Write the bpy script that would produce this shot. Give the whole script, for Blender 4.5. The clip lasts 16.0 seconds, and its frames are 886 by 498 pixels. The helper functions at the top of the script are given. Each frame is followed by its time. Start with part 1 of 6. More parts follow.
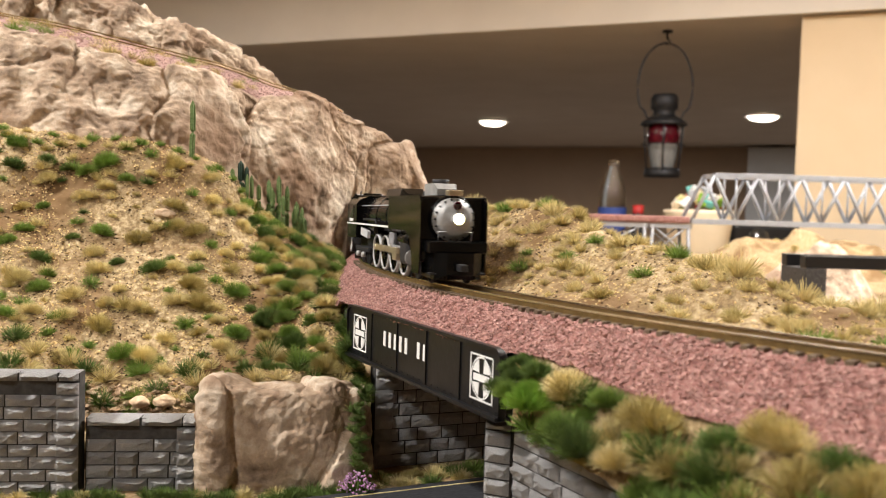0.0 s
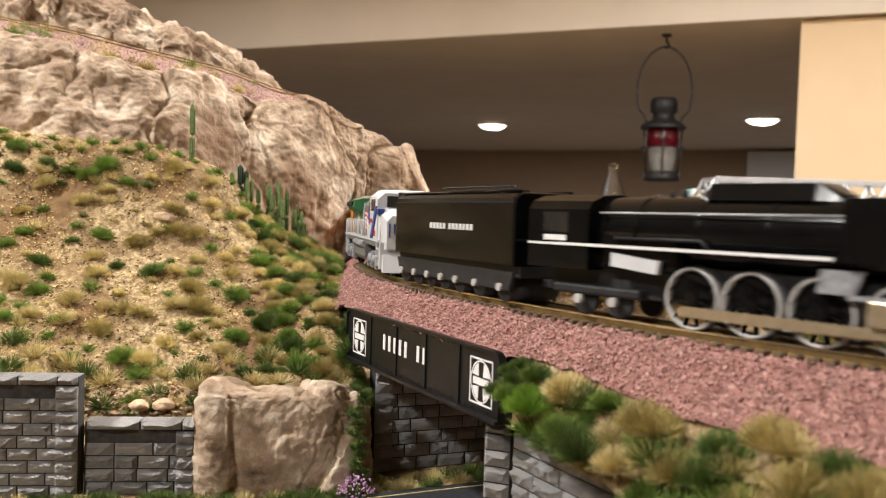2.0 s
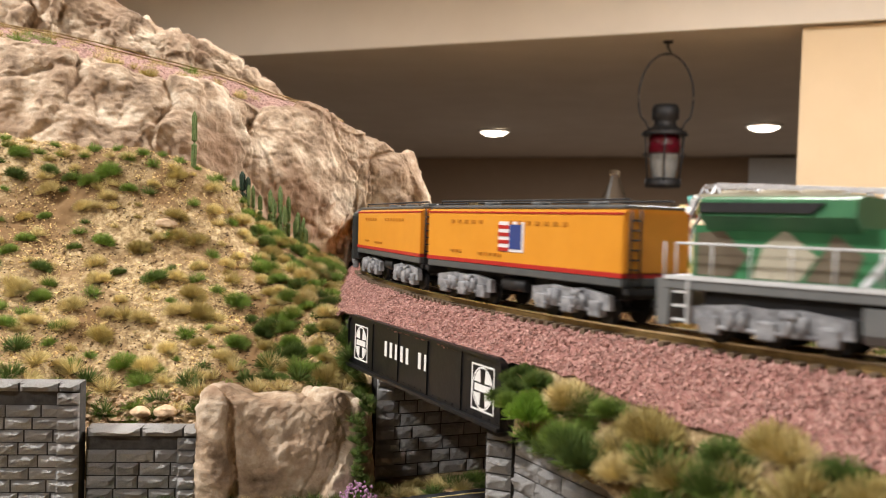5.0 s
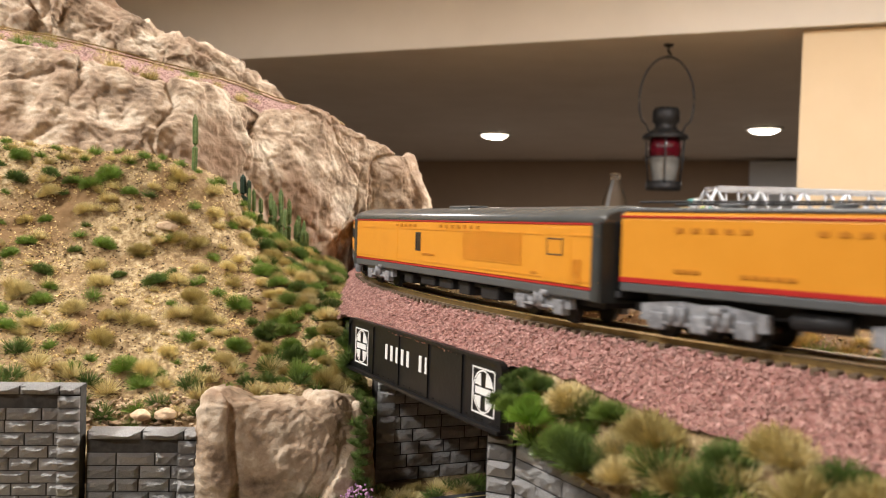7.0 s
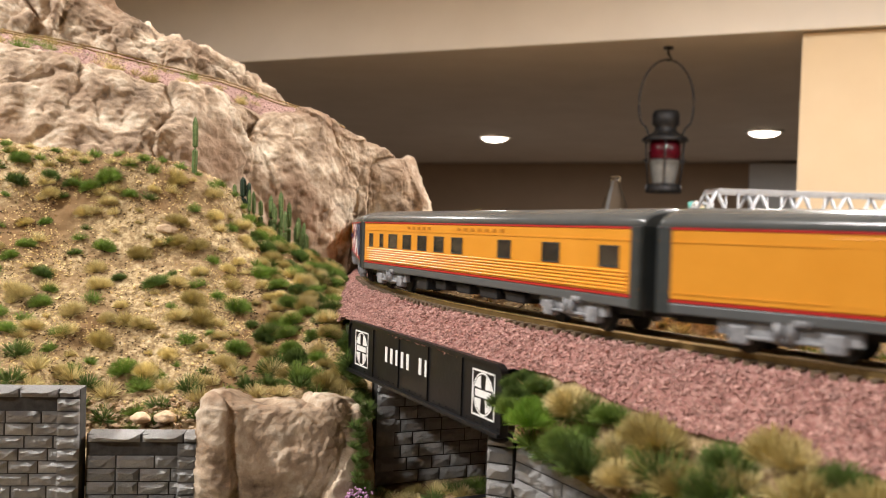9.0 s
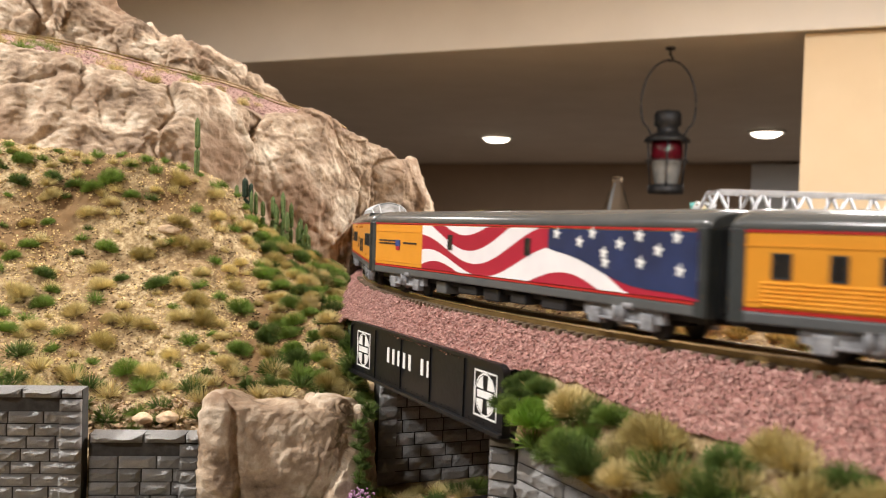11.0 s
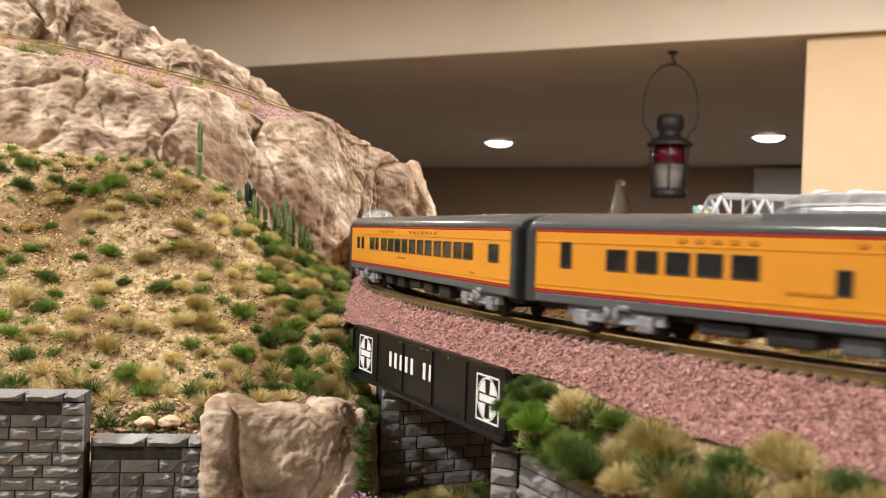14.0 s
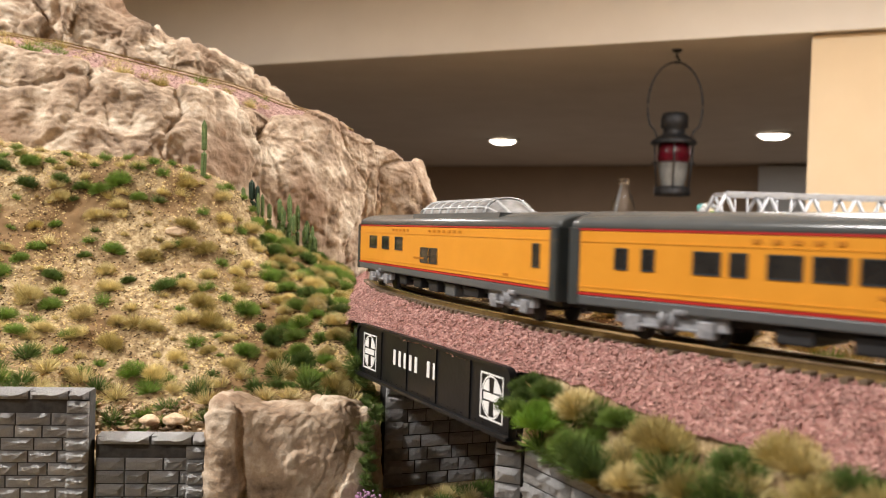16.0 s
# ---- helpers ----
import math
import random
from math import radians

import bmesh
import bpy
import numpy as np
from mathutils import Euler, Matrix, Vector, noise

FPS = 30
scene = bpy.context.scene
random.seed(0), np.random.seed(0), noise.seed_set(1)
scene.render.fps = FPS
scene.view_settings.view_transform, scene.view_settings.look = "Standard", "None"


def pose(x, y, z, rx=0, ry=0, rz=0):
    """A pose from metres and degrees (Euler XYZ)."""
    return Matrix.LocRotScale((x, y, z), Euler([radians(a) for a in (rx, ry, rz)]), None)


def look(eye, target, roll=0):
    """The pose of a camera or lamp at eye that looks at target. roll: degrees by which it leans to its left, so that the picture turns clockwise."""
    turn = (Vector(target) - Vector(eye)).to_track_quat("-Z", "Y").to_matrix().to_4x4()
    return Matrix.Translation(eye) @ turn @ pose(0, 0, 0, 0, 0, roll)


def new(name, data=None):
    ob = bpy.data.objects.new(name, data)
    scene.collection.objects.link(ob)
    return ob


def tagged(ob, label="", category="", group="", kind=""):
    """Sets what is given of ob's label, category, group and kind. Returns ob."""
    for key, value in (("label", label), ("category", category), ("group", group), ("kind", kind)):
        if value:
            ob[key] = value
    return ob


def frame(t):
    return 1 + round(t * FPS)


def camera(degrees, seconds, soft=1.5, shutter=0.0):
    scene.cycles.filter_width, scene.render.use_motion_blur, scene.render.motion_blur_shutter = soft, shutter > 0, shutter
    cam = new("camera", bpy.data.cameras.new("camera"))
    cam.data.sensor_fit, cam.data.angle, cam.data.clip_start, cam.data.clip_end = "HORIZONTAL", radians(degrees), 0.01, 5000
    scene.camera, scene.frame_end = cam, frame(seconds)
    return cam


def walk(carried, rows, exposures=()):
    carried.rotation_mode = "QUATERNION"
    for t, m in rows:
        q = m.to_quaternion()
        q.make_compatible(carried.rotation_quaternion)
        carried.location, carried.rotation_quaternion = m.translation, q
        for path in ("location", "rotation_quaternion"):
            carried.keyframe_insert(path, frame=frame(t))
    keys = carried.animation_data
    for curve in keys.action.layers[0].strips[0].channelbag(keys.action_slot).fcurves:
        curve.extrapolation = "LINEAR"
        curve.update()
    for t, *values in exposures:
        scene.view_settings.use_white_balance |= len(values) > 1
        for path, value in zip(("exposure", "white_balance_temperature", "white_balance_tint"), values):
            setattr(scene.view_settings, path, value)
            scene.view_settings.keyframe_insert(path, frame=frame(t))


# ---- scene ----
# Model railway in 1:160. Metres; z = 0 is the top of the rail; the room's floor is at -1.45.
import itertools

FLOOR = -1.45
cam = camera(54.2, 16.0, soft=1.0, shutter=0.5)
cam.data.dof.use_dof = True
cam.data.dof.focus_distance = 0.27
cam.data.dof.aperture_fstop = 30.0
EYE = (0.0, 0.0, 0.0204)
# seconds, turn to the left, tilt up (degrees)
AIM = [(0, -0.439, -2.393), (0.5, -0.449, -2.318), (1, -0.449, -2.224), (1.5, -0.458, -2.159), (2, -0.458, -2.159), (2.5, -0.458, -2.047), (3, -0.458, -1.981), (3.5, -0.458, -1.916), (4, -0.421, -1.850), (6.5, -0.290, -1.579), (7, -0.290, -1.532), (7.5, -0.290, -1.467), (8, -0.290, -1.420), (8.5, -0.290, -1.420), (9, -0.290, -1.355), (11.5, -0.093, -1.299), (12, -0.028, -1.252), (12.5, 0.000, -1.186), (13, 0.000, -1.158), (13.5, 0.000, -1.121), (14, 0.000, -1.065), (14.5, 0.000, -1.046), (15, 0.056, -1.065), (15.5, 0.131, -1.121), (16, 0.262, -1.186)]
walk(cam, [(t, pose(*EYE, 0, 0, yaw) @ pose(0, 0, 0, 90 + tilt, 0, 0) @ pose(0, 0, 0, 0, 0, 1.753)) for t, yaw, tilt in AIM])

# ---- light ----
world = bpy.data.worlds.new("room_dark")
scene.world = world
world.use_nodes = True
world.node_tree.nodes["Background"].inputs[0].default_value = (1.0, 0.86, 0.72, 1)
world.node_tree.nodes["Background"].inputs[1].default_value = 0.012
scene.view_settings.exposure = -0.07


def lamp(name, at, watts, size, colour=(1.0, 0.96, 0.925), target=None):
    data = bpy.data.lights.new(name, "AREA")
    data.shape, data.size, data.energy, data.color = "DISK", size, watts, colour
    ob = new(name, data)
    ob.matrix_world = look(at, target or (at[0], at[1] + 0.001, at[2] - 1))
    return ob


CEIL = 0.78      # main ceiling
DROP = 0.527     # lowered ceiling behind the soffit
CANS_NEAR = [(0.66, 0.62, 20), (-0.68, 0.06, 19), (0.55, 1.30, 12), (-0.85, 1.55, 15), (1.75, 0.5, 10), (-0.66, -0.85, 14)]
for cx_, cy_, power in CANS_NEAR:
    lamp("can_light_lamp", (cx_, cy_, CEIL - 0.012), power, 0.09)

# ---- materials ----


def mat(name, stops, scale=60, rough=0.8, bump=0.0, bump_scale=300, metal=0.0, detail=6, spec=0.4, mix=None, stretch=(1, 1, 1), random=0.0, emit=0):
    """A surface of two or more colours mixed by noise, with fine relief."""
    m = bpy.data.materials.new(name)
    m.use_nodes = True
    nt = m.node_tree
    bs = nt.nodes["Principled BSDF"]
    bs.inputs["Roughness"].default_value = rough
    bs.inputs["Metallic"].default_value = metal
    bs.inputs["Specular IOR Level"].default_value = spec
    tc = nt.nodes.new("ShaderNodeTexCoord")
    mp = nt.nodes.new("ShaderNodeMapping")
    mp.inputs["Scale"].default_value = stretch
    nt.links.new(tc.outputs["Object"], mp.inputs[0])
    nz = nt.nodes.new("ShaderNodeTexNoise")
    nz.inputs["Scale"].default_value = scale
    nz.inputs["Detail"].default_value = detail
    nz.inputs["Roughness"].default_value = 0.65
    nt.links.new(mp.outputs[0], nz.inputs["Vector"])
    rp = nt.nodes.new("ShaderNodeValToRGB")
    n = len(stops)
    els = rp.color_ramp.elements
    while len(els) < n:
        els.new(0.5)
    for i, c in enumerate(stops):
        els[i].position = 0.3 + 0.4 * i / max(1, n - 1)
        els[i].color = (*c, 1)
    nt.links.new(nz.outputs["Fac"], rp.inputs[0])
    out = rp.outputs[0]
    if mix:
        # coarser stains over the grain
        c2, s2, lo, hi = mix
        n2 = nt.nodes.new("ShaderNodeTexNoise")
        n2.inputs["Scale"].default_value = s2
        n2.inputs["Detail"].default_value = 4
        nt.links.new(tc.outputs["Object"], n2.inputs["Vector"])
        mr = nt.nodes.new("ShaderNodeMapRange")
        mr.inputs[1].default_value, mr.inputs[2].default_value = lo, hi
        nt.links.new(n2.outputs["Fac"], mr.inputs[0])
        mx = nt.nodes.new("ShaderNodeMix")
        mx.data_type = "RGBA"
        nt.links.new(mr.outputs[0], mx.inputs["Factor"])
        nt.links.new(out, mx.inputs["A"])
        mx.inputs["B"].default_value = (*c2, 1)
        out = mx.outputs["Result"]
    if random:
        oi = nt.nodes.new("ShaderNodeObjectInfo")
        ge = nt.nodes.new("ShaderNodeNewGeometry")
        ad = nt.nodes.new("ShaderNodeMath")
        ad.operation = "ADD"
        nt.links.new(oi.outputs["Random"], ad.inputs[0])
        nt.links.new(ge.outputs["Random Per Island"], ad.inputs[1])
        m2 = nt.nodes.new("ShaderNodeMapRange")
        m2.inputs[2].default_value = 2.0
        m2.inputs[3].default_value, m2.inputs[4].default_value = 1 - random, 1 + random
        nt.links.new(ad.outputs[0], m2.inputs[0])
        hs = nt.nodes.new("ShaderNodeHueSaturation")
        nt.links.new(m2.outputs[0], hs.inputs["Value"])
        nt.links.new(out, hs.inputs["Color"])
        out = hs.outputs[0]
    nt.links.new(out, bs.inputs["Base Color"])
    if bump:
        nb = nt.nodes.new("ShaderNodeTexNoise")
        nb.inputs["Scale"].default_value = bump_scale
        nb.inputs["Detail"].default_value = 5
        nt.links.new(mp.outputs[0], nb.inputs["Vector"])
        bp = nt.nodes.new("ShaderNodeBump")
        bp.inputs["Strength"].default_value = bump
        bp.inputs["Distance"].default_value = 0.3 / bump_scale
        nt.links.new(nb.outputs["Fac"], bp.inputs["Height"])
        nt.links.new(bp.outputs[0], bs.inputs["Normal"])
    if emit:
        bs.inputs["Emission Color"].default_value = (*stops[0], 1)
        bs.inputs["Emission Strength"].default_value = emit
    return m


M = {}
M["soil"] = mat("soil", [(0.10, 0.06, 0.03), (0.36, 0.255, 0.13), (0.68, 0.55, 0.34)], 520, 0.95, 1.0, 900, mix=((0.21, 0.125, 0.055), 26, 0.46, 0.60))
M["rock"] = mat("rock", [(0.13, 0.085, 0.055), (0.45, 0.335, 0.235), (0.80, 0.70, 0.56)], 75, 0.9, 1.0, 300, mix=((0.28, 0.18, 0.115), 17, 0.46, 0.62), detail=10)
M["ballast"] = mat("ballast", [(0.11, 0.045, 0.037), (0.30, 0.14, 0.12), (0.52, 0.32, 0.28)], 700, 0.95, 1.0, 1100)
M["ballast_stone"] = mat("ballast_stone", [(0.26, 0.125, 0.105), (0.52, 0.32, 0.28)], 500, 0.95, random=0.6)
M["upper_ballast"] = mat("upper_ballast", [(0.22, 0.12, 0.10), (0.40, 0.245, 0.21), (0.54, 0.39, 0.34)], 900, 0.95, 1.0, 1100)
M["upper_stone"] = mat("upper_ballast_stone", [(0.33, 0.20, 0.17), (0.54, 0.37, 0.33)], 500, 0.95, random=0.4)
M["wrap_teal"] = mat("teal_wrapper", [(0.10, 0.42, 0.40), (0.2, 0.5, 0.48)], 60, 0.4)
M["rail"] = mat("rail", [(0.20, 0.13, 0.05), (0.30, 0.21, 0.09)], 400, 0.45, 0.2, 900, metal=0.7)
M["railhead"] = mat("railhead", [(0.62, 0.56, 0.44), (0.72, 0.68, 0.60)], 300, 0.25, metal=1.0)
M["tie"] = mat("tie", [(0.09, 0.06, 0.035), (0.16, 0.11, 0.07)], 500, 0.8)
M["stone"] = mat("stone", [(0.20, 0.197, 0.193), (0.48, 0.47, 0.465), (0.76, 0.75, 0.74)], 300, 0.9, 1.0, 800, random=0.35, mix=((0.16, 0.14, 0.12), 60, 0.55, 0.72))
M["mortar"] = mat("mortar", [(0.035, 0.032, 0.03), (0.08, 0.075, 0.07)], 400, 0.95)
M["black"] = mat("black_paint", [(0.006, 0.006, 0.007), (0.012, 0.012, 0.013)], 300, 0.32, 0.1, 700)
M["white"] = mat("white_print", [(0.72, 0.72, 0.70), (0.82, 0.82, 0.80)], 800, 0.6)
M["road"] = mat("road", [(0.025, 0.026, 0.03), (0.05, 0.05, 0.055)], 600, 0.55, 0.5, 900)
M["yellow"] = mat("armour_yellow", [(0.64, 0.26, 0.022), (0.70, 0.295, 0.03)], 90, 0.38, 0.04, 400)
M["grey"] = mat("harbour_grey", [(0.075, 0.08, 0.082), (0.10, 0.105, 0.108)], 90, 0.4, 0.05, 400)
glass = bpy.data.materials.new("clear_plastic")
glass.use_nodes = True
gb = glass.node_tree.nodes["Principled BSDF"]
gb.inputs["Transmission Weight"].default_value = 1.0
gb.inputs["Roughness"].default_value = 0.04
gb.inputs["IOR"].default_value = 1.35
gb.inputs["Base Color"].default_value = (0.9, 0.93, 0.95, 1)
M["clear"] = glass
M["wall_paint"] = mat("wall_paint", [(0.74, 0.58, 0.38), (0.78, 0.62, 0.42)], 6, 0.85, 0.1, 250)
M["soffit_paint"] = mat("soffit_paint", [(0.74, 0.68, 0.60), (0.79, 0.73, 0.65)], 5, 0.85, 0.1, 250)
# beige underside toned below the soffit: part of its dimness is colour
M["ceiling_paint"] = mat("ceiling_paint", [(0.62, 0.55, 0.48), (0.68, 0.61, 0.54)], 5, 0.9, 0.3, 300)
# far wall: brown set darker than the other walls, shade included in the colour
M["far_wall"] = mat("far_wall_shaded_paint", [(0.33, 0.24, 0.17), (0.37, 0.27, 0.19)], 4, 0.9)
M["carpet"] = mat("carpet", [(0.20, 0.16, 0.13), (0.30, 0.25, 0.2)], 200, 0.95)
M["straw"] = mat("straw_fibre", [(0.52, 0.42, 0.17), (0.80, 0.68, 0.36)], 300, 0.9, random=0.3)
M["olive"] = mat("dry_olive_fibre", [(0.38, 0.30, 0.10), (0.55, 0.45, 0.18)], 300, 0.9, random=0.3)
M["green"] = mat("green_fibre", [(0.13, 0.21, 0.03), (0.27, 0.38, 0.08)], 300, 0.9, random=0.35)
M["dark_green"] = mat("dark_green_fibre", [(0.07, 0.12, 0.024), (0.16, 0.23, 0.05)], 300, 0.9, random=0.35)
M["bright_green"] = mat("bright_green_fibre", [(0.12, 0.26, 0.02), (0.26, 0.40, 0.05)], 300, 0.9, random=0.3)
M["purple"] = mat("purple_petals", [(0.35, 0.12, 0.30), (0.62, 0.42, 0.58)], 900, 0.8, random=0.3)
M["cactus"] = mat("cactus_green", [(0.10, 0.16, 0.05), (0.20, 0.27, 0.10)], 700, 0.7, 0.6, 1200)
M["dark_cactus"] = mat("dark_cactus_green", [(0.012, 0.03, 0.018), (0.03, 0.06, 0.035)], 700, 0.6, 0.5, 1200)
M["grain_dark"] = mat("dark_brown_grit", [(0.05, 0.03, 0.015), (0.14, 0.085, 0.04)], 500, 0.95, random=0.5)
M["grain_tan"] = mat("tan_grit", [(0.36, 0.25, 0.10), (0.68, 0.53, 0.27)], 500, 0.95, random=0.7)
M["rubble"] = mat("pale_rubble", [(0.45, 0.30, 0.18), (0.66, 0.50, 0.34)], 500, 0.95, random=0.3)
M["steel"] = mat("silver_bridge_paint", [(0.32, 0.33, 0.35), (0.42, 0.43, 0.45)], 200, 0.5, 0.1, 500, metal=0.2)
M["cream"] = mat("cream_plastic", [(0.74, 0.62, 0.44), (0.80, 0.68, 0.50)], 20, 0.5)
M["tin"] = mat("lantern_tin", [(0.03, 0.03, 0.033), (0.07, 0.07, 0.073)], 60, 0.55, metal=0.8)
M["red_glass"] = mat("red_lantern_glass", [(0.05, 0.002, 0.006), (0.10, 0.004, 0.012)], 40, 0.12)
M["frost"] = mat("clear_frosted_glass", [(0.17, 0.17, 0.165), (0.28, 0.28, 0.27)], 40, 0.2)
M["wood"] = mat("orange_wood", [(0.36, 0.17, 0.06), (0.48, 0.25, 0.09)], 12, 0.5, 0.1, 80, stretch=(1, 12, 12))
M["water"] = mat("grey_stream", [(0.30, 0.32, 0.34), (0.45, 0.46, 0.48)], 30, 0.2)
M["blue"] = mat("blue_print", [(0.025, 0.05, 0.20), (0.03, 0.06, 0.24)], 200, 0.5)
M["red"] = mat("red_print", [(0.38, 0.018, 0.015), (0.44, 0.022, 0.02)], 200, 0.45)
M["flag_red"] = mat("flag_red", [(0.33, 0.010, 0.030), (0.42, 0.018, 0.045)], 40, 0.4)
M["flag_blue"] = mat("flag_blue", [(0.010, 0.014, 0.035), (0.022, 0.04, 0.13)], 45, 0.45)
M["flag_white"] = mat("flag_white", [(0.70, 0.66, 0.68), (0.82, 0.80, 0.80)], 60, 0.5)
M["camo_green"] = mat("camouflage_green", [(0.02, 0.12, 0.05), (0.05, 0.2, 0.08)], 120, 0.45)
M["silver"] = mat("silver_paint", [(0.45, 0.46, 0.47), (0.55, 0.56, 0.57)], 150, 0.4, metal=0.3)
M["light_grey"] = mat("light_grey_paint", [(0.55, 0.56, 0.57), (0.62, 0.63, 0.64)], 150, 0.45)
M["truck_grey"] = mat("truck_side_grey", [(0.10, 0.10, 0.11), (0.36, 0.365, 0.38)], 420, 0.55, 0.4, 700)
M["dark"] = mat("dark_underframe", [(0.011, 0.011, 0.012), (0.024, 0.024, 0.026)], 200, 0.6, 0.2, 500)
M["brass"] = mat("rod_metal", [(0.50, 0.42, 0.28), (0.62, 0.54, 0.40)], 300, 0.35, metal=0.8)
M["window"] = mat("dark_window_glass", [(0.010, 0.010, 0.011), (0.03, 0.028, 0.025)], 160, 0.08, spec=0.6)
M["wheel_white"] = mat("white_wheel_rim", [(0.40, 0.39, 0.375), (0.50, 0.49, 0.47)], 300, 0.4)
M["headlight"] = mat("headlight_glow", [(1.0, 0.86, 0.45)], 5, 0.4, emit=30)
M["glow"] = mat("lamp_glow", [(1.0, 0.90, 0.75)], 5, 0.5, emit=14)


# ---- building helpers ----
def part(name, bm, material, parent=None, label=""):
    me = bpy.data.meshes.new(name)
    bm.to_mesh(me)
    bm.free()
    ob = new(name, me)
    mats = material if isinstance(material, (list, tuple)) else [material]
    for k in mats:
        me.materials.append(M[k] if isinstance(k, str) else k)
    if parent:
        ob.parent = parent
    if label:
        tagged(ob, label)
    return ob


def thing(name, label, category, group="", kind="", at=None):
    ob = new(name)
    ob.empty_display_size = 0.01
    tagged(ob, label, category, group, kind)
    if at is not None:
        ob.matrix_world = at
    return ob


def bm_box(x0, x1, y0, y1, z0, z1, bevel=0.0, bm=None, mi=0, segs=2):
    """A box, bevelled, in a bmesh of its own or added to one."""
    b = bmesh.new()
    bmesh.ops.create_cube(b, size=1, matrix=Matrix.Translation(((x0 + x1) / 2, (y0 + y1) / 2, (z0 + z1) / 2)) @ Matrix.Diagonal((x1 - x0, y1 - y0, z1 - z0, 1)))
    if bevel:
        bmesh.ops.bevel(b, geom=b.edges[:], offset=bevel, segments=segs, affect="EDGES", profile=0.5)
    return merge(b, bm, mi)


def merge(b, bm=None, mi=0, m=None):
    if m is not None:
        b.transform(m)
    for f in b.faces:
        f.material_index = mi
    if bm is None:
        return b
    me = bpy.data.meshes.new("tmp")
    b.to_mesh(me)
    b.free()
    bm.from_mesh(me)
    bpy.data.meshes.remove(me)
    return bm


def bm_cyl(r, depth, m=None, segs=24, r2=None, bevel=0.0, bm=None, mi=0):
    b = bmesh.new()
    bmesh.ops.create_cone(b, cap_ends=True, segments=segs, radius1=r, radius2=r if r2 is None else r2, depth=depth)
    if bevel:
        es = [e for e in b.edges if abs(e.verts[0].co.z - e.verts[1].co.z) < 1e-7]
        bmesh.ops.bevel(b, geom=es, offset=bevel, segments=2, affect="EDGES", profile=0.5)
    for f in b.faces:
        f.smooth = len(f.verts) == 4
    return merge(b, bm, mi, m)


def bm_tube(points, r, segs=8, bm=None, mi=0):
    """A round bar along a line of points."""
    b = bmesh.new()
    pts = [Vector(p) for p in points]
    rings = []
    for i, p in enumerate(pts):
        d = (pts[min(i + 1, len(pts) - 1)] - pts[max(i - 1, 0)]).normalized()
        q = d.to_track_quat("Z", "Y")
        rings.append([b.verts.new(p + q @ Vector((r * math.cos(a), r * math.sin(a), 0))) for a in [2 * math.pi * k / segs for k in range(segs)]])
    for a, c in zip(rings, rings[1:]):
        for k in range(segs):
            f = b.faces.new((a[k], a[(k + 1) % segs], c[(k + 1) % segs], c[k]))
            f.smooth = True
    b.faces.new(rings[0][::-1])
    b.faces.new(rings[-1])
    return merge(b, bm, mi)


def bm_lathe(profile, segs=32, bm=None, mi=0, m=None):
    """Turned round z from (radius, height) pairs."""
    b = bmesh.new()
    rings = [[b.verts.new((r * math.cos(2 * math.pi * k / segs), r * math.sin(2 * math.pi * k / segs), z)) for k in range(segs)] for r, z in profile]
    for a, c in zip(rings, rings[1:]):
        for k in range(segs):
            f = b.faces.new((a[k], a[(k + 1) % segs], c[(k + 1) % segs], c[k]))
            f.smooth = True
    return merge(b, bm, mi, m)


def bm_loft(sections, bm=None, mi=0, caps=True, smooth=False):
    """Skins rings with the same number of points."""
    b = bmesh.new()
    rings = [[b.verts.new(p) for p in s] for s in sections]
    n = len(rings[0])
    for a, c in zip(rings, rings[1:]):
        for k in range(n):
            f = b.faces.new((a[k], a[(k + 1) % n], c[(k + 1) % n], c[k]))
            f.smooth = smooth
    if caps:
        b.faces.new(rings[0][::-1])
        b.faces.new(rings[-1])
    bmesh.ops.recalc_face_normals(b, faces=b.faces[:])
    return merge(b, bm, mi)


def bm_grid(fn, us, vs, bm=None, mi=0):
    """A sheet of fn(u, v)."""
    nu, nv = len(us), len(vs)
    b = bmesh.new()
    vv = [[b.verts.new(fn(u, v)) for v in vs] for u in us]
    for i in range(nu - 1):
        for j in range(nv - 1):
            f = b.faces.new((vv[i][j], vv[i + 1][j], vv[i + 1][j + 1], vv[i][j + 1]))
            f.smooth = True
    return merge(b, bm, mi)


def catmull(p, t):
    n = len(p) - 1
    i = min(int(t * n), n - 1)
    f = t * n - i
    a, b, c, d = p[max(i - 1, 0)], p[i], p[i + 1], p[min(i + 2, n)]
    return 0.5 * ((2 * b) + (c - a) * f + (2 * a - 5 * b + 4 * c - d) * f * f + (3 * b - a - 3 * c + d) * f ** 3)


class Patch:
    """A smooth surface over a coarse net of control places given in millimetres."""

    def __init__(self, net):
        self.net = [[Vector(q) * 0.001 for q in row] for row in net]

    def at(self, u, v):
        return catmull([catmull(row, u) for row in self.net], v)

    def normal(self, u, v):
        e = 0.004
        a = self.at(min(u + e, 1), v) - self.at(max(u - e, 0), v)
        b = self.at(u, min(v + e, 1)) - self.at(u, max(v - e, 0))
        n = a.cross(b)
        return n.normalized() if n.length > 0 else Vector((0, 0, 1))


def span(a, b, n):
    return [a + (b - a) * i / (n - 1) for i in range(n)]


def fbm(p, s, octaves=4):
    return noise.fractal(Vector(p) * s, 1.0, 2.0, octaves)


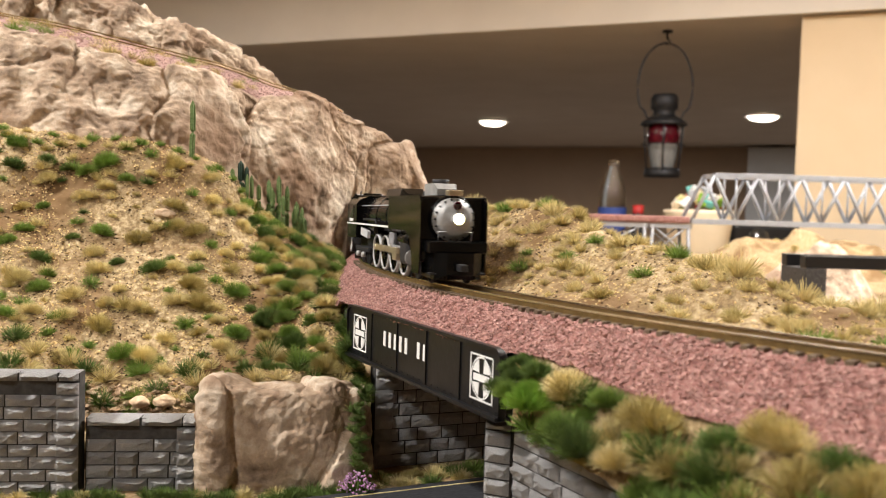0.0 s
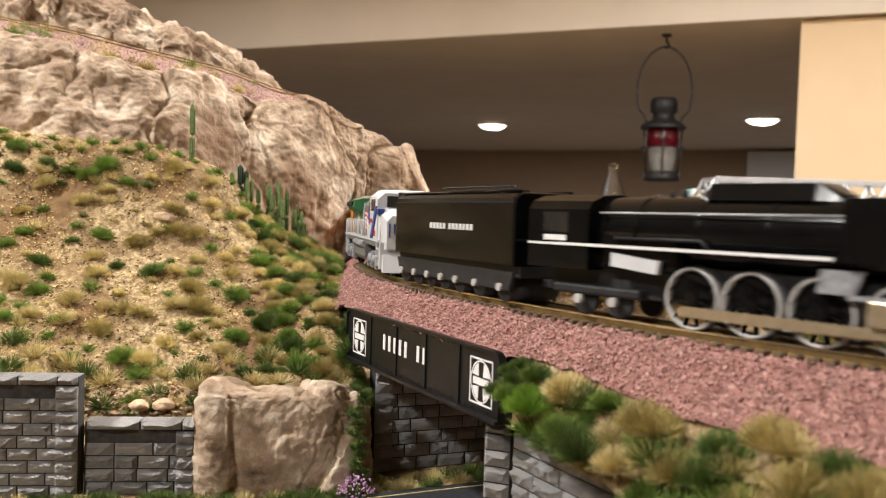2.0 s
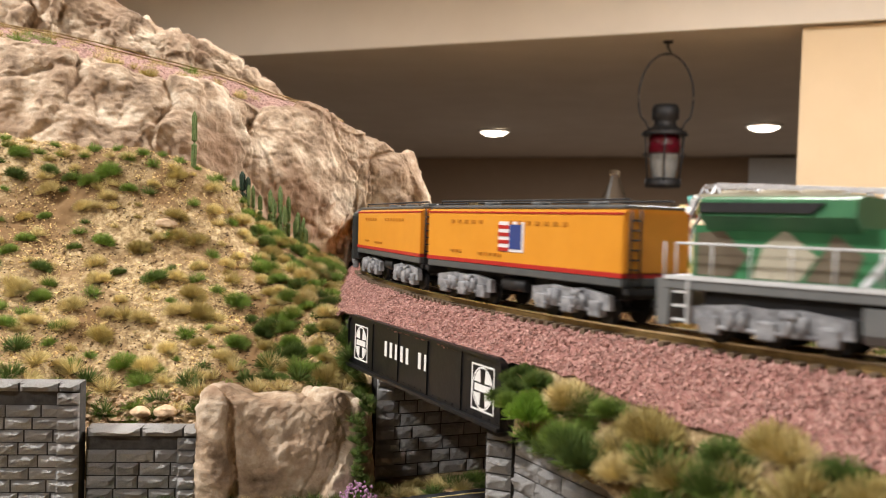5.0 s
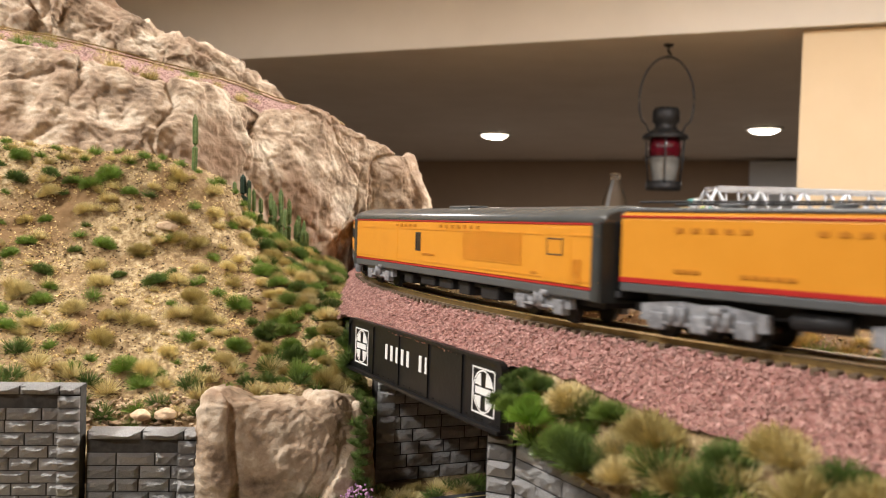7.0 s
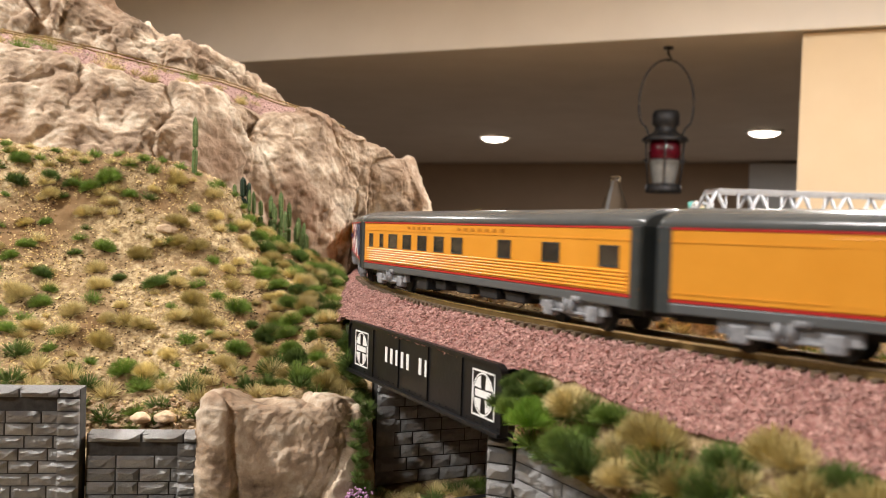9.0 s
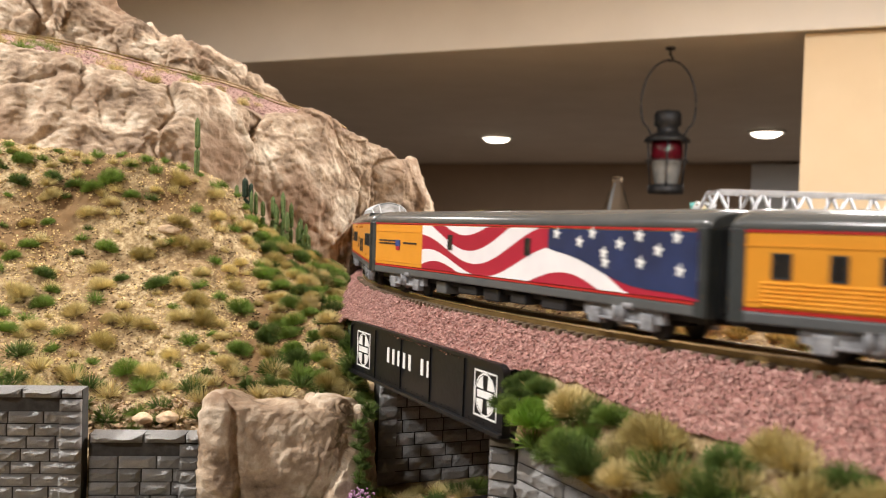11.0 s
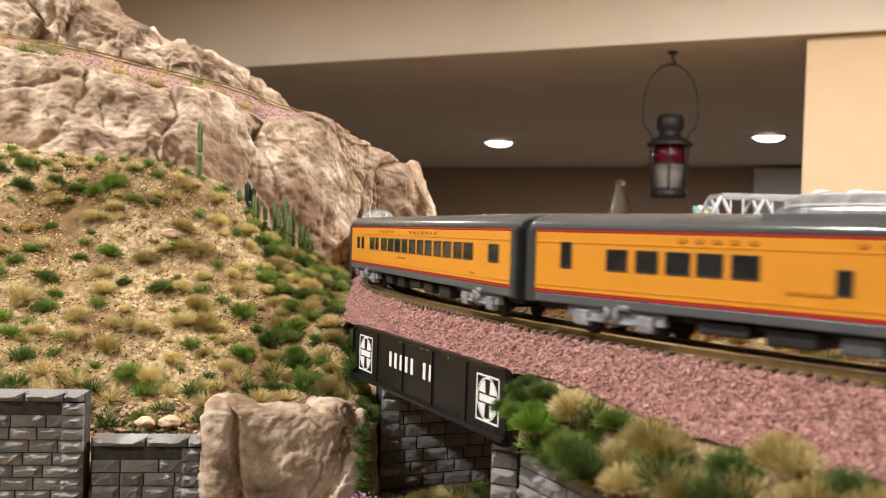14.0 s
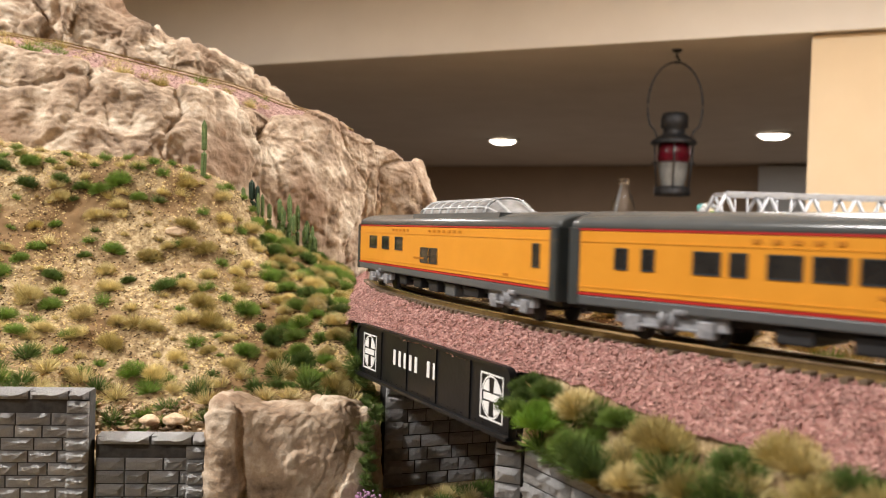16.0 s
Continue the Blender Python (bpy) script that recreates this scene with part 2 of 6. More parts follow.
# ---- the line of the track ----
CEN, RAD = Vector((0.4062, 0.4272)), 0.4376
A_IN, A_OUT = radians(185), radians(270)
ARC = RAD * (A_OUT - A_IN)
P_IN = CEN + RAD * Vector((math.cos(A_IN), math.sin(A_IN)))
T_IN = Vector((-math.sin(A_IN), math.cos(A_IN)))
HID, HRAD = 0.17, 0.20     # straight into the tunnel, then a hidden bend


def track(s):
    """Place and heading on the centre line; s = 0 where the straight meets the bend, growing the way the train runs."""
    if s < 0:
        if s > -HID:
            return P_IN + T_IN * s, math.atan2(T_IN.y, T_IN.x)
        d0 = math.atan2(T_IN.y, T_IN.x)
        q = P_IN - T_IN * HID
        a = (-s - HID) / HRAD
        left = Vector((T_IN.y, -T_IN.x))      # side towards the mountain, going back
        c = q + left * HRAD
        lim = radians(62)
        k = min(a, lim)
        v = q - c
        ca, sa = math.cos(k), math.sin(k)
        r = Vector((v.x * ca - v.y * sa, v.x * sa + v.y * ca))
        h = d0 + k
        p = c + r
        if a > lim:
            p = p - Vector((math.cos(h), math.sin(h))) * (a - lim) * HRAD
        return p, h
    if s < ARC:
        a = A_IN + s / RAD
        return CEN + RAD * Vector((math.cos(a), math.sin(a))), a + math.pi / 2
    p = CEN + RAD * Vector((math.cos(A_OUT), math.sin(A_OUT)))
    return p + Vector((s - ARC, 0)), 0.0


def beside(s, off, z):
    """A place off metres to the camera's side of the track."""
    p, h = track(s)
    return Vector((p.x + off * math.sin(h), p.y - off * math.cos(h), z))

# ---- room ----


def structure(name, bm, material, label, category):
    return tagged(part(name, bm, material), label, category, "", "structure")


# the soffit runs slantwise across the room; e0, e1 are two places along its lower edge
E0, E1 = Vector((-0.62, 2.72)), Vector((1.00, 2.02))
ED = (E1 - E0).normalized()
EN = Vector((-ED.y, ED.x))
if EN.y < 0:
    EN = -EN
SA, SB = E0 - ED * 3.2, E1 + ED * 3.0


def slab(corners, z0, z1):
    bm = bmesh.new()
    lo = [bm.verts.new((p[0], p[1], z0)) for p in corners]
    hi = [bm.verts.new((p[0], p[1], z1)) for p in corners]
    bm.faces.new(lo[::-1])
    bm.faces.new(hi)
    for i in range(len(lo)):
        j = (i + 1) % len(lo)
        bm.faces.new((lo[i], lo[j], hi[j], hi[i]))
    bmesh.ops.recalc_face_normals(bm, faces=bm.faces[:])
    return bm


structure("floor", slab([(-4.5, -2.6), (5, -2.6), (5, 9.6), (-4.5, 9.6)], FLOOR - 0.1, FLOOR), "carpet", "brown carpeted basement floor", "floor")
structure("ceiling", slab([(-4.5, -2.6), (5, -2.6), (5, 9.6), (-4.5, 9.6)], CEIL, CEIL + 0.1), "soffit_paint", "plain cream painted basement ceiling", "ceiling")
structure("ceiling_lowered", slab([SA + EN * 0.02, SB + EN * 0.02, (5, 9.5), (-4.5, 9.5)], DROP, CEIL - 0.004), "ceiling_paint", "beige lowered ceiling with round lamps, dimness partly in its colour", "ceiling")
structure("soffit", slab([SA, SB, SB + EN * 0.018, SA + EN * 0.018], DROP - 0.004, CEIL - 0.004), "soffit_paint", "cream painted soffit face under the ceiling", "soffit")
BW = Vector((0.54, 6.47))
structure("wall_back", slab([BW - ED * 5.6, BW + ED * 5.0, BW + ED * 5.0 + EN * 0.12, BW - ED * 5.6 + EN * 0.12], FLOOR, DROP - 0.004), "far_wall", "brown far basement wall with shade put into its colour", "wall")
structure("wall_left", slab([(-4.5, -2.5), (-4.4, -2.5), (-4.4, 9.4), (-4.5, 9.4)], FLOOR, CEIL - 0.004), "wall_paint", "tan painted basement side wall", "wall")
structure("wall_rear", slab([(-4.39, -2.6), (4.9, -2.6), (4.9, -2.5), (-4.39, -2.5)], FLOOR, CEIL - 0.004), "wall_paint", "tan painted basement wall", "wall")
structure("wall_right", slab([(4.9, -2.6), (5, -2.6), (5, 9.4), (4.9, 9.4)], FLOOR, CEIL - 0.004), "wall_paint", "tan painted basement side wall", "wall")
# cream wall that stands out under the soffit
WC = Vector((0.870, 2.115))
structure("wall_projecting", slab([WC, WC + ED * 2.2, WC + ED * 2.2 + EN * 0.14, WC + EN * 0.14], FLOOR, DROP - 0.005), "wall_paint", "cream painted projecting wall under the soffit", "wall")

for lx, ly in ((0.284, 4.69), (1.515, 4.08)):
    can = thing("ceiling_light", "round recessed ceiling lamp with glowing white lens", "ceiling light", "recessed ceiling lamps")
    part("lens", bm_lathe([(0.0, -0.014), (0.045, -0.008), (0.066, 0.004), (0.072, 0.014)], m=Matrix.Translation((lx, ly, DROP - 0.018))), "glow", can)
    part("ring", bm_lathe([(0.072, 0.012), (0.082, 0.004), (0.088, 0.016), (0.072, 0.017)], m=Matrix.Translation((lx, ly, DROP - 0.018))), "white", can)
    ob = lamp("ceiling_light_lamp", (lx, ly, DROP - 0.03), 18, 0.13)
for cx_, cy_, _p in CANS_NEAR:
    can = thing("ceiling_light", "round recessed ceiling lamp with glowing white lens", "ceiling light", "recessed ceiling lamps")
    part("lens", bm_lathe([(0.0, 0.0), (0.055, 0.002), (0.068, 0.004)], m=Matrix.Translation((cx_, cy_, CEIL - 0.006))), "glow", can)
    part("ring", bm_lathe([(0.068, 0.002), (0.082, 0.001), (0.088, 0.005)], m=Matrix.Translation((cx_, cy_, CEIL - 0.006))), "white", can)

# ---- the land of the layout ----
structure("layout_table", slab([(-1.3, 0.10), (-0.03, 0.15), (0.06, 0.06), (0.17, -0.07), (2.0, -0.09), (2.0, 1.4), (0.80, 2.02), (0.80, 2.3), (-1.3, 2.3)], -0.16, -0.101), "tie", "dark wooden layout table edge", "table")

for lx, ly in ((-1.2, 0.22), (-1.2, 2.2), (0.70, 2.2), (1.9, 0.12), (1.9, 1.3), (0.2, 0.25)):
    tagged(part("table_leg", bm_box(lx - 0.045, lx + 0.045, ly - 0.045, ly + 0.045, FLOOR, -0.1605, 0.004), "tie"), "square brown wooden leg of the layout table", "table leg", "", "structure")

HILL = Patch([
    [(-200, 238, -60), (-162, 247, -60), (-127, 254, -58), (-105, 258, -60), (-72, 262, -60), (-50, 266, -58), (-28, 273, -60), (-22, 287, -64)],
    [(-205, 244, -39), (-162, 249, -38), (-127, 256, -37), (-105, 262, -48), (-72, 265, -46), (-50, 268, -36), (-28, 275, -40), (-21, 289, -46)],
    [(-235, 276, -17), (-186, 280, -18), (-145, 290, -18), (-117, 289, -24), (-81, 294, -24), (-56, 299, -23), (-34, 291, -22), (-25, 295, -27)],
    [(-262, 306, 11), (-207, 311, 10), (-161, 321, 11), (-132, 326, 8), (-92, 330, 4), (-66, 335, -2), (-45, 334, -7), (-36, 342, -13)],
    [(-290, 343, 50), (-232, 348, 50), (-178, 353, 49), (-144, 354, 46), (-101, 362, 39), (-81, 386, 19), (-61, 400, 5), (-50, 420, -3)],
    [(-300, 372, 48), (-248, 373, 48), (-190, 378, 48), (-156, 383, 44), (-108, 387, 36), (-86, 421, 11), (-66, 440, -3), (-56, 460, -8)]])


def hill_at(u, v):
    p = HILL.at(u, v)
    n = HILL.normal(u, v)
    if n.y > 0 and n.z < 0:
        n = -n
    d = 0.0035 * fbm(p, 22, 4) + 0.0008 * fbm(p, 210, 3) + 0.0004 * fbm(p, 700, 2)
    return p + n * d


structure("ground_hillside", bm_grid(hill_at, span(0, 1, 330), span(0, 1, 260)), "soil", "sandy model hillside with scattered tufts", "hillside")

CLIFF = Patch([
    [(-300, 360, 40), (-243, 365, 40), (-186, 370, 40), (-139, 374, 36), (-113, 385, 26), (-95, 411, 6), (-76, 426, 0), (-56, 450, -9), (-46, 466, -12), (-44, 476, -12), (-16, 484, -12), (-8, 500, -12), (-13, 600, -12)],
    [(-303, 364, 70), (-246, 370, 70), (-189, 374, 68), (-150, 379, 63), (-117, 389, 56), (-98, 416, 46), (-78, 430, 40), (-56, 452, 33), (-46, 466, 33), (-34, 474, 32), (-14, 482, 30), (-6, 500, 30), (-13, 602, 30)],
    [(-310, 378, 103), (-253, 380, 99), (-196, 385, 93), (-164, 389, 88), (-127, 398, 80), (-106, 428, 79), (-86, 439, 72), (-66, 459, 74), (-52, 469, 68), (-40, 478, 64), (-22, 485, 57), (-18, 502, 58), (-16, 603, 60)],
    [(-318, 388, 107), (-257, 390, 102), (-198, 394, 96), (-168, 399, 91), (-130, 408, 83), (-108, 438, 82), (-88, 449, 75), (-68, 468, 76), (-54, 479, 69), (-42, 486, 65), (-27, 497, 58), (-24, 510, 58), (-22, 603, 62)],
    [(-335, 420, 120), (-277, 420, 116), (-215, 426, 107), (-184, 430, 103), (-141, 444, 95), (-114, 464, 91), (-94, 484, 86), (-72, 503, 81), (-60, 515, 76), (-50, 523, 70), (-28, 542, 61), (-22, 560, 61), (-26, 623, 62)]])


def rocky(p, n, amp=1.0):
    """Breaks a face of rock into blocks, cracks, ledges and lumps."""
    w = Vector((noise.noise(p * 40), noise.noise(p * 40 + Vector((9, 0, 0))), noise.noise(p * 40 + Vector((0, 9, 0))))) * 0.010
    q = p + w
    d1, c1 = noise.voronoi(Vector((q.x, q.y, q.z * 0.38)) * 24)
    d2, c2 = noise.voronoi(Vector((q.x, q.y, q.z * 0.9)) * 62)
    block = 0.0085 * noise.noise(c1[0] * 5.3) + 0.0024 * noise.noise(c2[0] * 3.1)
    crack = -0.016 * max(0.0, 0.09 - (d1[1] - d1[0])) - 0.007 * max(0.0, 0.07 - (d2[1] - d2[0]))
    lump = 0.0034 * fbm(Vector((p.x, p.y, p.z * 0.3)), 34, 3) + 0.0022 * noise.noise(Vector((q.x * 75, q.y * 75, q.z * 11)))
    step = noise.noise(Vector((p.x * 9, p.y * 9, p.z * 85 + 4 * noise.noise(p * 22))))
    ledge = 0.0011 * max(-0.25, min(0.25, step * 2.2))
    fine = 0.0015 * fbm(p, 140, 4) + 0.0005 * fbm(p, 520, 3)
    return p + n * amp * (block + crack + lump + ledge + fine)


def cliff_at(u, v):
    p = CLIFF.at(u, v)
    n = CLIFF.normal(u, v)
    k = 1.0 if v < 0.52 else max(0.08, 1 - (v - 0.52) * 5)
    if u > 0.74:
        k *= 0.7
    return rocky(p, n, k)


structure("cliff", bm_grid(cliff_at, span(0, 1, 420), span(0, 1, 200)), "rock", "weathered buff plaster rock cliff above the hillside", "cliff")

UPPER = Patch([
    [(-300, 424, 100), (-240, 434, 100), (-205, 440, 100), (-180, 447, 96), (-158, 452, 90), (-140, 458, 88), (-117, 477, 86), (-101, 496, 82), (-96, 520, 80)],
    [(-303, 430, 130), (-240, 440, 128), (-206, 446, 120), (-182, 450, 113), (-158, 457, 105), (-142, 462, 102), (-119, 480, 98), (-103, 500, 93), (-96, 522, 88)],
    [(-310, 444, 170), (-245, 450, 160), (-205, 456, 146), (-178, 462, 130), (-158, 468, 121), (-141, 474, 115), (-119, 492, 109), (-104, 510, 98), (-98, 526, 92)],
    [(-320, 490, 185), (-250, 495, 172), (-205, 500, 152), (-178, 505, 135), (-158, 510, 124), (-141, 515, 117), (-122, 525, 110), (-106, 530, 99), (-100, 532, 92)]])
structure("upper_cliff", bm_grid(lambda u, v: rocky(UPPER.at(u, v), UPPER.normal(u, v), 1.15), span(0, 1, 240), span(0, 1, 120)), "rock", "pale plaster rock outcrop above the upper track", "cliff")

# sandy mound on the far side of the track


CREST = [(168, 12), (180, 17), (188, 21), (195, 23.5), (201.5, 23.3), (205, 18), (208.6, 11.7), (213, 8.4), (216.6, 2.8), (220.2, -1.6), (228, -3), (245, -5), (290, -7)]


def mound_crest(deg):
    for (a, x), (b, y) in zip(CREST, CREST[1:]):
        if deg <= b:
            k = (deg - a) / (b - a)
            return 0.001 * (x + (y - x) * k * k * (3 - 2 * k))
    return -0.007


def mound_at(u, v):
    deg = 172 + 70 * u
    a = radians(deg)
    crest = mound_crest(deg)
    r = RAD - (0.010 + 0.12 * v)
    w = v * 0.12
    up = math.exp(-((w - 0.034) / 0.024) ** 2)
    low = -0.005 - 0.028 * max(0.0, (w - 0.03) / 0.09) ** 1.3
    z = low + max(0.0, crest + 0.005) * up
    p = Vector((CEN.x + r * math.cos(a), CEN.y + r * math.sin(a), z))
    p.z += (0.0030 * fbm(p, 40, 3) + 0.0008 * fbm(p, 220, 3) + 0.0004 * fbm(p, 700, 2)) * min(1, w / 0.008)
    return p


structure("ground_mound", bm_grid(mound_at, span(0, 1, 360), span(0, 1, 150)), "soil", "sandy model mound beside the track with dry tufts", "mound")

# ballast bed, rails and ties
S0, S1 = -1.45, 1.75


EDGE = [(-0.3, 0.0135), (0.02, 0.0150), (0.05, 0.0180), (0.072, 0.0200), (0.090, 0.0205), (0.10, 0.0200), (0.15, 0.0186), (0.196, 0.0178), (0.206, 0.0160), (0.219, 0.0165), (0.252, 0.0205), (0.282, 0.0208), (3.0, 0.0208)]


def ballast_edge(s):
    for (a, x), (b, y) in zip(EDGE, EDGE[1:]):
        if s <= b:
            return x + (y - x) * (s - a) / (b - a)
    return EDGE[-1][1]


def ballast_height(o):
    for (a, x), (b, y) in zip(BALLAST, BALLAST[1:]):
        if o <= b:
            return x + (y - x) * (o - a) / (b - a)
    return BALLAST[-1][1]


BALLAST = [(-0.0125, -0.008), (-0.0085, -0.0028), (-0.0066, -0.0016), (-0.0052, -0.0019), (0, -0.0020), (0.0052, -0.0021), (0.0074, -0.0023), (0.0090, -0.0034), (0.0125, -0.0064), (0.017, -0.0104), (0.0215, -0.0140), (0.027, -0.020), (0.035, -0.030)]


def bed_height(s, o):
    """The bank lies level behind the top of the bridge girder."""
    z = ballast_height(o)
    if o > 0 and 0.082 < s < 0.206:
        k = min(1.0, (s - 0.082) / 0.012, (0.206 - s) / 0.008)
        z = z + (max(z, -0.0104) - z) * k
    return z


def ballast_bed(s0, s1, n):
    def fn(u, v):
        s = s0 + (s1 - s0) * u
        o = -0.0125 + (ballast_edge(s) + 0.0125) * v
        z = bed_height(s, o)
        p = beside(s, o, z)
        if abs(o) > 0.006:
            p.z += 0.0007 * fbm(p, 110, 2) + 0.0005 * fbm(p, 420, 2) + 0.0004 * fbm(p, 900, 2)
        return p
    return bm_grid(fn, span(0, 1, n), span(0, 1, 64))


structure("ballast_bed", ballast_bed(-0.19, 0.50, 360), "ballast", "pink crushed stone ballast bank under the track", "ballast")


def rail_bm(off, s0, s1, n, head=False):
    w = 0.00042 if head else 0.00030
    sec = [(-w, -0.0004), (-w, 0.0), (w, 0.0), (w, -0.0004)] if head else [(-0.0006, -0.0021), (-0.0006, -0.0017), (-0.0002, -0.0015), (-0.00022, -0.00055), (-0.00040, -0.0004), (0.00040, -0.0004), (0.00022, -0.00055), (0.0002, -0.0015), (0.0006, -0.0017), (0.0006, -0.0021)]
    return bm_loft([[beside(s0 + (s1 - s0) * i / (n - 1), off + a, z) for a, z in sec] for i in range(n)])


for a, b, n in ((-1.45, -0.185, 120), (0.49, 1.75, 40)):
    structure("roadbed", bm_loft([[beside(s, o, z) for o, z in ((-0.020, -0.0645), (-0.0125, -0.0085), (-0.0066, -0.0017), (0.0066, -0.0017), (0.0125, -0.0085), (0.020, -0.0645))] for s in span(a, b, n)]), "ballast", "pink ballast roadbed of the railway line", "ballast")
track_line = thing("railway_track", "brass-coloured model rails on dark ties in pink ballast", "railway track", "", "structure")
for off in (-0.0045, 0.0045):
    rl = part("rail", rail_bm(off, S0, S1, 420), "rail", track_line)
    part("rail_head", rail_bm(off, S0, S1, 420, True), "railhead", rl, "worn shiny rail head")

tie_mesh = None
for i in range(150):
    s = 0.0 + 0.0031 * i
    p, h_ = track(s + 0.01)
    if tie_mesh is None:
        tb = part("tie", bm_box(-0.0008, 0.0008, -0.0074, 0.0074, -0.0033, -0.0015, 0.00015, segs=1), "tie", track_line)
        tie_mesh = tb.data
    else:
        tb = new("tie", tie_mesh)
        tb.parent = track_line
    tb.matrix_basis = pose(p.x, p.y, 0, 0, 0, math.degrees(h_))


def stuff(name, centres, sizes, material, label, category, squash=0.75, seed=3, normals=None):
    """Many small irregular grains as one object."""
    rnd = np.random.RandomState(seed)
    base = np.array([(1, 0, 0), (-0.5, 0.87, 0), (-0.5, -0.87, 0), (0.2, 0.1, 1), (-0.1, -0.2, -1)], float)
    tri = np.array([(0, 1, 3), (1, 2, 3), (2, 0, 3), (1, 0, 4), (2, 1, 4), (0, 2, 4)])
    n = len(centres)
    c = np.asarray(centres, float)
    r = np.asarray(sizes, float)[:, None, None]
    q = rnd.normal(size=(n, 4))
    q /= np.linalg.norm(q, axis=1)[:, None]
    w, x, y, z = q.T
    rot = np.stack([np.stack([1 - 2 * (y * y + z * z), 2 * (x * y - z * w), 2 * (x * z + y * w)], -1), np.stack([2 * (x * y + z * w), 1 - 2 * (x * x + z * z), 2 * (y * z - x * w)], -1), np.stack([2 * (x * z - y * w), 2 * (y * z + x * w), 1 - 2 * (x * x + y * y)], -1)], 1)
    v = base[None] * (0.75 + 0.5 * rnd.rand(n, 5, 1))
    v = np.einsum("nij,nkj->nki", rot, v) * r * 0.5
    v[:, :, 2] *= squash
    v += c[:, None, :]
    f = (tri[None] + 5 * np.arange(n)[:, None, None]).reshape(-1, 3)
    me = bpy.data.meshes.new(name)
    me.from_pydata(v.reshape(-1, 3).tolist(), [], f.tolist())
    me.materials.append(M[material])
    return tagged(new(name, me), label, category, "", "stuff")


rng = random.Random(7)
# ballast stones over the bank
cs, rs = [], []
for i in range(36000):
    s = rng.uniform(0.03, 0.36)
    o = rng.uniform(-0.011, ballast_edge(s))
    if abs(o) < 0.0078 and rng.random() < 0.8:
        continue
    p = beside(s, o, bed_height(s, o) + 0.0001)
    if abs(o) > 0.006:
        p.z += 0.0007 * fbm(p, 110, 2) + 0.0005 * fbm(p, 420, 2)
    cs.append(p[:])
    rs.append(rng.uniform(0.0006, 0.0013))
stuff("ballast_stones", cs, rs, "ballast_stone", "loose pink crushed ballast stones", "ballast")

# grit over hillside and mound
cs, rs = [], []
for i in range(26000):
    u, v = rng.uniform(0.12, 1), rng.uniform(0.26, 0.86)
    p = hill_at(u, v)
    if fbm(p, 55, 2) + rng.uniform(-0.5, 0.5) < -0.05:
        continue
    cs.append(p[:])
    rs.append(rng.uniform(0.0005, 0.0012) if rng.random() < 0.96 else rng.uniform(0.0012, 0.0022))
for i in range(17000):
    p = mound_at(rng.uniform(0.15, 0.86), rng.uniform(0.0, 0.62))
    cs.append(p[:])
    rs.append(rng.uniform(0.0005, 0.0011))
stuff("ground_grit", cs, rs, "grain_tan", "fine tan grit scattered on the slopes", "grit")

cs, rs = [], []
for i in range(15000):
    p = hill_at(rng.uniform(0.12, 1), rng.uniform(0.26, 0.84)) if i % 3 else mound_at(rng.uniform(0.15, 0.86), rng.uniform(0.0, 0.62))
    if fbm(p, 70, 2) < -0.05:
        continue
    cs.append(p[:])
    rs.append(rng.uniform(0.0005, 0.0012))
stuff("dark_grit", cs, rs, "grain_dark", "dark brown grit scattered on the slopes", "grit")

# ---- tufts ----


def bm_tuft(blades, length, spread, width, rnd, short=0.45):
    """A tuft of fine fibres that fan out from a round patch."""
    bm = bmesh.new()
    for i in range(blades):
        a = rnd.uniform(0, 2 * math.pi)
        e = math.sqrt(rnd.random())
        lean = e * radians(88) * rnd.uniform(0.6, 1.15)
        d = Vector((math.cos(a) * math.sin(lean), math.sin(a) * math.sin(lean), math.cos(lean)))
        d = (d + Vector((rnd.gauss(0, 0.22), rnd.gauss(0, 0.22), 0))).normalized()
        ln = length * rnd.uniform(short, 1.0) * (1 - 0.12 * e)
        b0 = Vector((math.cos(a), math.sin(a), 0)) * spread * e
        side = d.cross(Vector((rnd.uniform(-1, 1), rnd.uniform(-1, 1), rnd.uniform(-1, 1)))).normalized() * width * 0.5
        bm.faces.new([bm.verts.new(b0 - side), bm.verts.new(b0 + side), bm.verts.new(b0 + d * ln + side * 0.45), bm.verts.new(b0 + d * ln - side * 0.45)])
    return bm


LABELS = {"straw": "dry straw-coloured fibre tuft on sandy ground", "olive": "dry olive-brown fibre tuft on sandy ground", "green": "green static grass tuft on sandy ground", "dark_green": "dark green bushy tuft on sandy ground", "bright_green": "bright green leafy tuft beside the track", "purple": "small bush with purple and white blossom"}
tuft_meshes, far_meshes, CARPET = {}, {}, []
for kind_ in ("straw", "olive", "green", "dark_green", "bright_green"):
    tuft_meshes[kind_], far_meshes[kind_] = [], []
    for k in range(5):
        ob = part("grass_tuft", bm_tuft(1500, 0.0044, 0.0018, 0.00010, rng, 0.68), kind_)
        tuft_meshes[kind_].append(ob.data)
        bpy.data.objects.remove(ob)
    for k in range(3):
        b = bm_tuft(340, 0.0048, 0.0015, 0.00018, rng)
        b.verts.index_update()
        far_meshes[kind_].append(np.array([v.co[:] for v in b.verts]))
        b.free()


